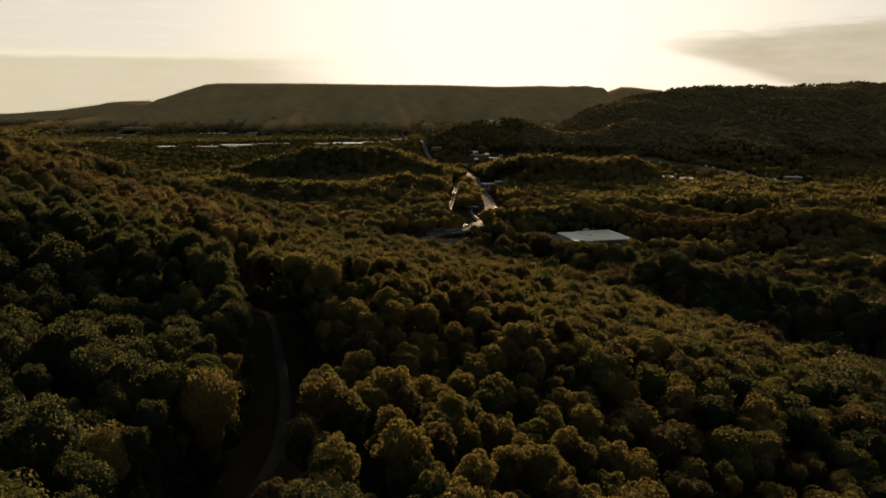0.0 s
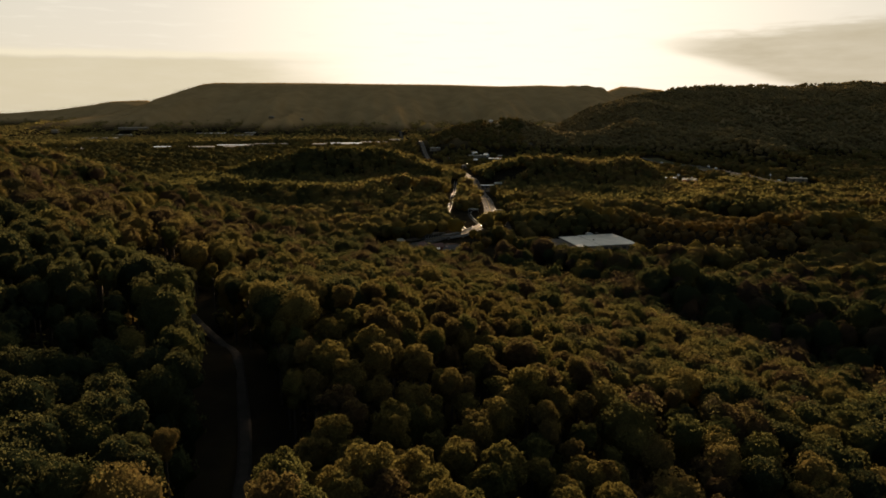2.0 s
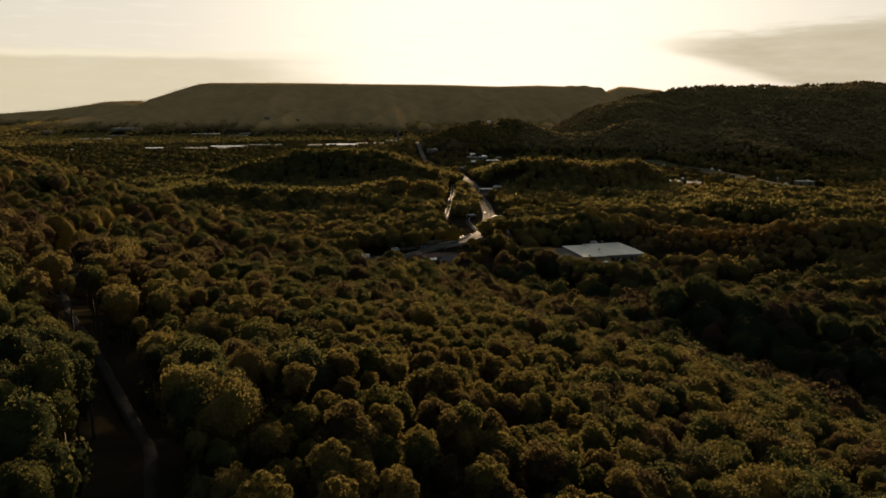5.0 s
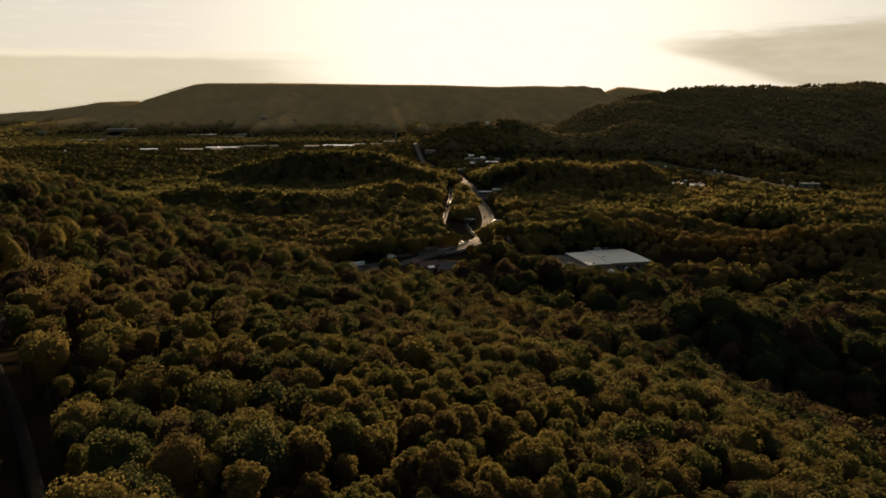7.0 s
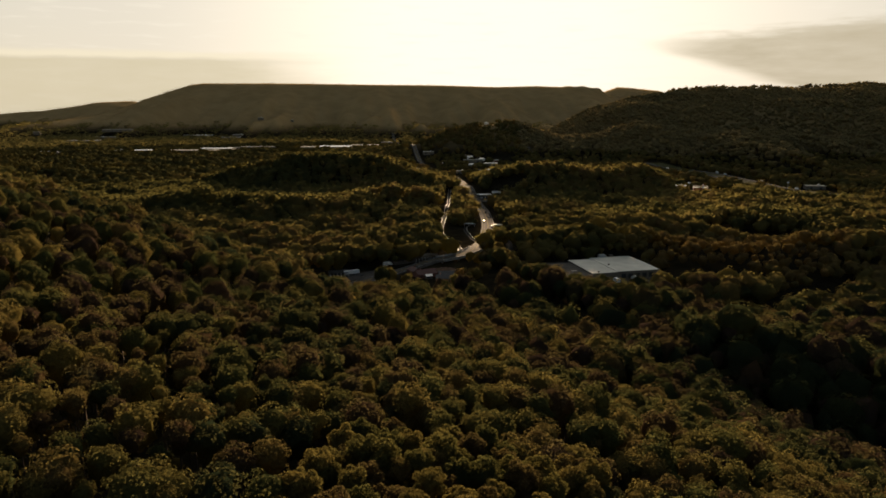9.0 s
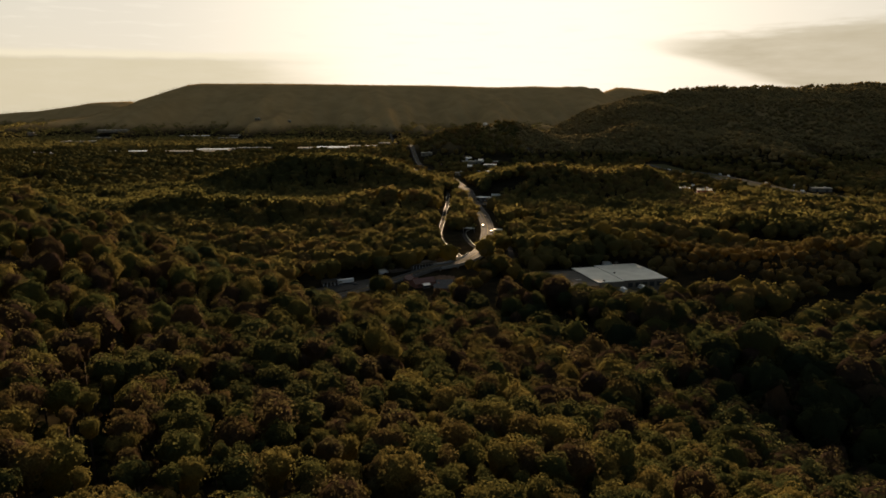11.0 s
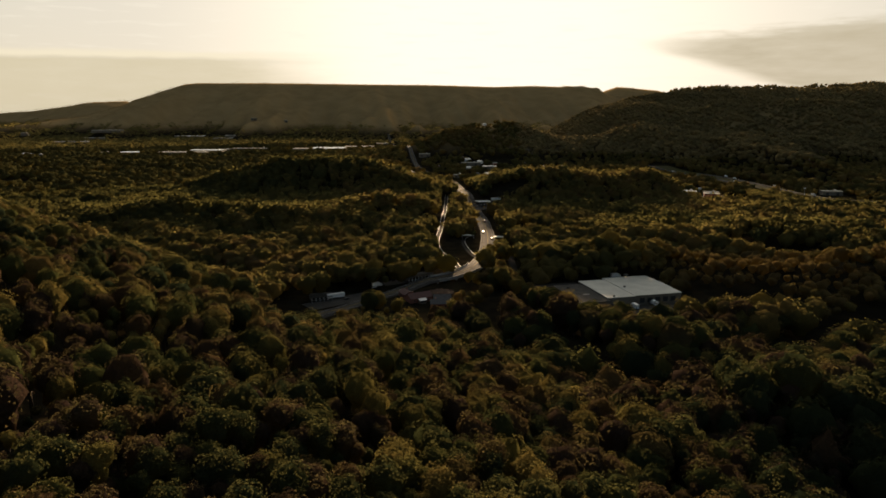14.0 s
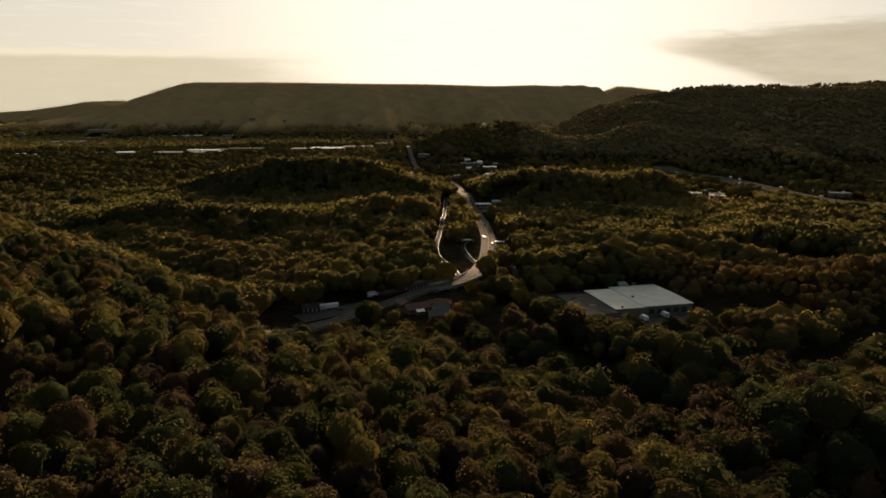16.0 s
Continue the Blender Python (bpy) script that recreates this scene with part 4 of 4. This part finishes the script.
def on_highway(y, off):
    """A spot on the highway and its direction."""
    i = int(np.argmin(np.abs(HL[:, 1] - y)))
    d = (HL[i + 1] - HL[i - 1])
    return HL[i, 0] + HN[i, 0] * off, HL[i, 1] + HN[i, 1] * off, HZ[i] + 0.03, math.degrees(math.atan2(d[1], d[0]))


def lane(y, off, back=False):
    x, yy, z, a = on_highway(y, off)
    return x, yy, z, a + (180 if back else 0)


place(car_model("white"), [lane(921, -4.5, True), (-30, 820, gz(-30, 820) + 0.5, 95), (-68, 679, None, 40), (40, 1105, None, 20), (372, 1246, None, 10), (381, 1250, None, 10), (398, 1238, None, 10)])
place(car_model("dark"), [lane(992, 2), lane(744, 2.5), (-84, 646, None, 35), (-55, 700, None, 35)])
place(car_model("silver"), [lane(878, 4), (-47, 668, None, 130), (43, 1120, None, 100), (-27, 940, gz(-27, 940) + 0.5, 92), (410, 1240, None, 80)])
place(truck_model(), [(*on_yard(16, -8), wz + 0.05, WTURN + 90), (*on_yard(33, -4.5), wz + 0.05, WTURN + 88), (-66, 682, None, 30), (*on_yard(41, 68), None, WTURN)])
place(trailer_model(), [(-92, 648, None, 30), (48, 1138, None, 15)])


def house(x, y, turn, l, w, h, wall, roof, label, group=""):
    """A small gabled house with chimney, door and windows."""
    ob = thing("house", label, "house", pose(x, y, gz(x, y), 0, 0, turn), group)
    bm = prism(bmesh.new(), [(-w / 2, -2), (-w / 2, h), (0, h + w * 0.27), (w / 2, h), (w / 2, -2)], -l / 2, l / 2)
    part("wall", bm, wall, ob)
    o, e = 0.5, h + w * 0.27
    dz = 0.27 * 2 * 0.5
    bm = prism(bmesh.new(), [(-w / 2 - o, h - dz + 0.05), (0, e + 0.05), (w / 2 + o, h - dz + 0.05), (w / 2 + o, h - dz + 0.28), (0, e + 0.3), (-w / 2 - o, h - dz + 0.28)], -l / 2 - o, l / 2 + o)
    r = part("roof", bm, roof, ob)
    part("chimney", boxes((w * 0.16, w * 0.16 + 0.7, l * 0.2, l * 0.2 + 0.7, h, e + 0.9)), BRICK, r)
    part("door", boxes((-0.5, 0.5, -l / 2 - 0.08, -l / 2 + 0.02, 0.05, 2.1)), DARK, ob)
    for sx in (-w * 0.3, w * 0.3):
        wn = part("window", boxes((sx - 0.6, sx + 0.6, -l / 2 - 0.05, -l / 2 + 0.02, 0.9, 2.2)), GLASS, ob)
        part("window_frame", boxes((sx - 0.75, sx + 0.75, -l / 2 - 0.09, -l / 2 - 0.054, 2.2, 2.34), (sx - 0.75, sx + 0.75, -l / 2 - 0.14, -l / 2 - 0.054, 0.78, 0.9)), PAINT_WHITE, wn)
    for sy in (-l * 0.28, l * 0.05, l * 0.33):
        for side_x in (-1, 1):
            part("window", boxes((side_x * (w / 2 + 0.0) - 0.04, side_x * (w / 2 + 0.0) + 0.04, sy - 0.6, sy + 0.6, 0.9, 2.2)), GLASS, ob)
    return ob


PALE_ROOF = plain("weathered_pale_roof", (0.27, 0.25, 0.20), (0.38, 0.35, 0.28), 0.25, 0.75, spec=0.1)
METAL_ROOF = plain("bright_metal_roof", (0.50, 0.50, 0.49), (0.62, 0.62, 0.60), 0.6, 0.30, metal=0.9)
RED_ROOF = plain("dull_red_roof", (0.085, 0.036, 0.030), (0.12, 0.052, 0.042), 0.5, 0.75)
house(-31.5, 645, 120, 17, 10, 3.2, BRICK, RED_ROOF, "low brick building with a dull red roof beside the highway")
house(-28.5, 638, 120, 5, 3.5, 2.6, SIDING, METAL_ROOF, "small outbuilding with a shining metal roof")
house(-14.5, 643, 95, 12, 8, 3.0, PAINT_WHITE, SHINGLE, "white-fronted house with a dark shingle roof")
house(-15.5, 629, 95, 13, 8, 3.4, BRICK, SHINGLE, "brick house with a dark shingle roof among trees")
house(-41, 655, 30, 11, 7.5, 3.0, BRICK, RED_ROOF, "small brick house with a red roof beside trees")


def arcade(x, y, turn, l, w, h, label):
    """A long low building with a row of white posts under its front eave."""
    ob = thing("roadside_building", label, "building", pose(x, y, gz(x, y), 0, 0, turn))
    shed_block(ob, "roof", -l / 2, l / 2, -w / 2, w / 2, h, 0.9, SIDING, GREY_ROOF)
    part("porch_roof", boxes((-l / 2, l / 2, -w / 2 - 3.0, -w / 2 - 0.6, h - 0.5, h - 0.28)), GREY_ROOF, ob)
    k = int(l // 3)
    for i in range(k + 1):
        px = -l / 2 + 0.3 + (l - 0.6) * i / k
        part("post", boxes((px - 0.14, px + 0.14, -w / 2 - 2.9, -w / 2 - 2.62, -0.5, h - 0.504)), PAINT_WHITE, ob)
    for i in range(k):
        px = -l / 2 + 0.3 + (l - 0.6) * (i + 0.5) / k
        part("shop_window", boxes((px - 1.0, px + 1.0, -w / 2 - 0.06, -w / 2 + 0.02, 0.6, 2.3)), GLASS, ob)
    return ob


arcade(-36, 709, 32, 24, 8, 3.4, "long low roadside building with white porch posts")
arcade(-103, 647, 22, 15, 7, 3.2, "low roadside shop with white porch posts")


def fuel_stop(x, y, turn):
    """A filling station: flat canopy on posts, pumps and a shop."""
    ob = thing("filling_station", "filling station with a flat white canopy beside the highway", "building", pose(x, y, gz(x, y) + 0.1, 0, 0, turn))
    part("canopy", box(bmesh.new(), -9, 9, -5, 5, 4.8, 5.7, 0.08), PAINT_WHITE, ob)
    for px in (-6.5, 6.5):
        for py in (-3, 3):
            part("post", boxes((px - 0.2, px + 0.2, py - 0.2, py + 0.2, -0.6, 4.796)), STEEL, ob)
    for px in (-4, 0, 4):
        part("pump", box(bmesh.new(), px - 0.4, px + 0.4, -0.5, 0.5, 0, 1.7, 0.05), PAINT_WHITE, ob)
    part("shop", boxes((-10, 8, 9, 18, -1, 3.8)), SIDING, ob)
    part("shop_roof", boxes((-10.4, 8.4, 8.6, 18.4, 3.804, 4.2)), WHITE_ROOF, ob)
    for px in (-8, -4, 0, 4):
        part("shop_window", boxes((px, px + 2.6, 8.93, 8.996, 0.6, 2.8)), GLASS, ob)
    return ob


fuel_stop(31, 1122, 8)


def small_canopy(x, y, turn, l, w, label):
    ob = thing("canopy_shelter", label, "shelter", pose(x, y, gz(x, y) + 0.1, 0, 0, turn))
    part("roof", box(bmesh.new(), -l / 2, l / 2, -w / 2, w / 2, 3.4, 3.8, 0.05), WHITE_ROOF, ob)
    for px in (-l / 2 + 0.5, l / 2 - 0.5):
        for py in (-w / 2 + 0.5, w / 2 - 0.5):
            part("post", boxes((px - 0.12, px + 0.12, py - 0.12, py + 0.12, -0.6, 3.396)), STEEL, ob)
    return ob


small_canopy(6, 885, 5, 13, 6, "white flat-roofed shelter beside the loop road")
small_canopy(38, 876, -10, 10, 7, "white flat-roofed shelter at the highway's edge")


# bridge under the raised stretch of the highway
def strip(line, nrm, z, offs, name, mat, parent):
    """A long moulding along a road: offs are (sideways, up) corners of its cross-section."""
    V = np.stack([np.column_stack([line + nrm * o, z + u]) for o, u in offs], 1)
    k, c = V.shape[:2]
    ii = np.arange(k * c).reshape(k, c)
    jj = np.roll(ii, -1, axis=1)
    F = np.stack([ii[:-1], jj[:-1], jj[1:], ii[1:]], -1).reshape(-1, 4)
    ob = new(name, mesh_of(name, V.reshape(-1, 3), F, mat))
    ob.parent = parent
    return ob


sel = np.where((HL[:, 1] > 692) & (HL[:, 1] < 752) & (np.abs(HL[:, 0]) < 60))[0]
bl, bn, bz = HL[sel], HN[sel], HZ[sel]
bridge = thing("bridge", "curved concrete highway bridge on round piers", "bridge", Matrix.Identity(4))
strip(bl, bn, bz, [(-7.4, -1.62), (7.4, -1.62), (7.4, -0.05), (-7.4, -0.05)], "girder", CONCRETE, bridge)
for s in (-1, 1):
    strip(bl, bn, bz, [(s * 7.35, 0), (s * 7.75, 0), (s * 7.65, 0.8), (s * 7.42, 0.8)], "parapet", CONCRETE, bridge)
for i in range(0, len(sel), 2):
    g0 = gz(*bl[i])
    if bz[i] - g0 < 2.4:
        continue
    for o in (-5, 5):
        px, py = bl[i] + bn[i] * o
        bm = bmesh.new()
        limb(bm, (px, py, gz(px, py) - 1), (px, py, bz[i] - 1.5), 0.7, 0.7, 12)
        part("pier", bm, CONCRETE, bridge)


def guard_rail(name_label, line, nrm, z, off):
    ob = thing("guard_rail", name_label, "guard rail", Matrix.Identity(4), "guard rails")
    strip(line, nrm, z, [(off - 0.14, 0.4), (off + 0.14, 0.4), (off + 0.2, 0.62), (off + 0.14, 0.9), (off - 0.14, 0.9)], "rail", DULL_STEEL, ob)
    post = None
    for i in range(0, len(line), 2):
        m = Matrix.Translation((*(line[i] + nrm[i] * off), z[i]))
        if post is None:
            post = part("post", boxes((-0.08, 0.08, -0.08, 0.08, -1.2, 0.8)), DULL_STEEL, ob)
            post.matrix_world = m
        else:
            p = new("post", post.data)
            p.parent = ob
            p.matrix_world = m
    return ob


for off in (-2.1, 2.1):
    guard_rail("galvanised steel guard rail along the curving ramp", RL, RN, RZ, off)
guard_rail("galvanised steel guard rail along the loop road", LL, LN, LZ, -2.0)


# painted lines of the highway: thin raised strips
def lines(parent_road, line, nrm, z, offs, mat, dash):
    for o in offs:
        V, F = [], []
        for i in range(0, len(line) - 1, dash):
            for k in (i, i + 1):
                for e in (-0.12, 0.12):
                    V.append((*(line[k] + nrm[k] * (o * highway_width(line[k, 1]) / 14.5 + e)), z[k] + 0.09))
            b = len(V) - 4
            F.append((b, b + 1, b + 3, b + 2))
        ob = new("lane_line", mesh_of("lane_line", V, F, mat))
        ob.parent = parent_road


lines(highway, HL, HN, HZ, (-4.2, 4.2), WORN_WHITE, 2)
lines(highway, HL, HN, HZ, (-0.25, 0.25), PAINT_YELLOW, 1)
lines(highway, HL, HN, HZ, (-6.7, 6.7), WORN_WHITE, 1)


# bare plot inside the bend, with a ragged edge
RED_SOIL = plain("reddish_soil", (0.060, 0.038, 0.025), (0.125, 0.072, 0.044), 0.25, 0.95, bump=0.5, spec=0.1)
bm = bmesh.new()
edge = [9.5 + 1.6 * math.sin(2.1 * k) + 0.9 * math.sin(5.3 * k) for k in range(40)]
rim = [bm.verts.new((-16 + edge[k] * math.cos(k * math.pi / 20), 668 + edge[k] * math.sin(k * math.pi / 20), gz(-16, 668) + 0.1)) for k in range(40)]
top = [bm.verts.new((-16 + 0.8 * (v.co.x + 16), 668 + 0.8 * (v.co.y - 668), v.co.z + 0.35)) for v in rim]
bm.faces.new(top)
for k in range(40):
    bm.faces.new((rim[k], rim[(k + 1) % 40], top[(k + 1) % 40], top[k]))
me = bpy.data.meshes.new("bare_plot")
bm.to_mesh(me)
bm.free()
me.materials.append(RED_SOIL)
tagged(new("bare_plot", me), "reddish bare plot inside the road's bend", "ground", kind="structure")


def apron(name, cx, cy, l, w, turn, mat, label):
    """A paved lot as a thin slab that follows the ground."""
    n = 8
    c, s = math.cos(radians(turn)), math.sin(radians(turn))
    u, v = np.meshgrid(np.linspace(-l / 2, l / 2, n), np.linspace(-w / 2, w / 2, n))
    x, y = cx + u * c - v * s, cy + u * s + v * c
    z = ground(x, y) + 0.2
    ii = np.arange(n * n).reshape(n, n)
    F = np.stack([ii[:-1, :-1], ii[:-1, 1:], ii[1:, 1:], ii[1:, :-1]], -1).reshape(-1, 4)
    tagged(new(name, mesh_of(name, np.stack([x, y, z], -1).reshape(-1, 3), F, mat)), label, "pavement", kind="structure")


apron("forecourt", -88, 642, 52, 18, 40, ASPHALT, "worn asphalt forecourt beside the highway")
apron("forecourt", -46, 700, 40, 12, 34, ASPHALT, "asphalt forecourt in front of a low building")
apron("forecourt", 33, 1116, 34, 44, 8, ASPHALT, "asphalt forecourt of a filling station")
apron("car_park", 388, 1248, 80, 48, -20, ASPHALT, "distant car park with scattered cars")


# ---- the far town: halls and houses ----
def far_hall(x, y, turn, l, w, h, roof, label):
    ob = thing("industrial_hall", label, "building", pose(x, y, gz(x, y), 0, 0, turn), "far halls")
    r = shed_block(ob, "roof", -l / 2, l / 2, -w / 2, w / 2, h, h * 0.12, SIDING, roof)
    n = max(2, int(l // 18))
    for i in range(n):
        px = -l / 2 + l * (i + 0.5) / n
        part("loading_door", boxes((px - 2, px + 2, -w / 2 - 0.1, -w / 2 + 0.02, 0.1, 4.2)), DARK, ob)
    for i in range(max(1, n // 2)):
        px = -l / 2 + l * (i + 0.7) / max(1, n // 2)
        if px < l / 2 - 2:
            part("roof_unit", boxes((px - 1.5, px + 1.5, -1.5, 1.5, h, h * 1.12 + 1.8)), STEEL, r)
    return ob


for i, (x, y, turn, l, w, h) in enumerate(HALLS + SHOPS):
    far_hall(x, y, turn, l, w, h, PALE_ROOF if i % 4 != 3 else METAL_ROOF, "distant pale-roofed industrial hall in the valley" if i < 21 else "distant flat-topped commercial building beside trees")

r2 = np.random.default_rng(21)
for i in range(42):
    if i < 30:
        x, y = r2.uniform(-150, 330), r2.uniform(1480, 1880)
    else:
        x, y = r2.uniform(520, 1000), r2.uniform(1290, 1560)
    if off_line(np.array([x]), np.array([y]), HIGHWAY)[0] < 22 or off_line(np.array([x]), np.array([y]), FREEWAY)[0] < 30:
        continue
    house(x, y, r2.uniform(0, 180), r2.uniform(10, 15), r2.uniform(7, 10), 4.5, (PAINT_WHITE, SIDING, BRICK)[i % 3], (METAL_ROOF, GREY_ROOF, PALE_ROOF)[i % 3], "distant small house among valley trees", "town houses")

house(62, 2085, 20, 13, 8, 5, PAINT_WHITE, WHITE_ROOF, "pale hilltop house catching the evening light")

# ---- along the freeway ----
RED_PANEL = plain("faded_red_cladding", (0.24, 0.05, 0.035), (0.32, 0.08, 0.055), 0.8, 0.7)
diner = thing("commercial_building", "red-clad flat-roofed roadside building by the freeway", "building", pose(382, 1222, gz(382, 1222), 0, 0, -14))
shed_block(diner, "roof", -11, 11, -7, 7, 8.0, 0.3, RED_PANEL, WHITE_ROOF)
for i in range(5):
    part("window", boxes((-9.4 + i * 4, -6.8 + i * 4, -7.08, -6.98, 1.2, 3.4)), GLASS, diner)
part("door", boxes((8.0, 9.6, -7.1, -6.98, 0.1, 2.6)), DARK, diner)
part("roof_sign", boxes((-4, 4, -6.6, -6.2, 8.3, 10.6)), PAINT_WHITE, diner, "plain pale roof sign")


def sign_mast(x, y, h, w, label):
    ob = thing("sign_mast", label, "sign", pose(x, y, max(gz(x, y), 0), 0, 0, -8), "roadside signs")
    bm = bmesh.new()
    limb(bm, (0, 0, -0.5), (0, 0, h), 0.35, 0.22, 8)
    part("mast", bm, STEEL, ob)
    part("sign_panel", box(bmesh.new(), -w / 2, w / 2, -0.25, 0.25, h - 0.1, h + w * 0.55, 0.05), PAINT_WHITE, ob)


sign_mast(360, 1212, 15, 4.5, "tall pole sign beside a roadside car park")
sign_mast(505, 1188, 19, 3.0, "slim tall mast with a small panel by the freeway")
FL = smooth_line(FREEWAY, 20)
FD = np.gradient(FL, axis=0)


def freeway_spot(y, off, back):
    i = int(np.argmin(np.abs(FL[:, 1] - y)))
    d = FD[i] / np.linalg.norm(FD[i])
    x, yy = FL[i, 0] + d[1] * off, FL[i, 1] - d[0] * off
    z = max(5.2, float(ground(x, yy)) + 2.0) + 0.09
    return (x, yy, z, math.degrees(math.atan2(d[1], d[0])) + (180 if back else 0))


lorries = ((1610, 17), (1470, -15), (1420, 18), (1330, -19), (1255, 16), (1230, -16), (1520, -18))
place(truck_model("pale lorry driving on the distant freeway", "freeway lorries"), [freeway_spot(y, off, off > 0) for y, off in lorries])
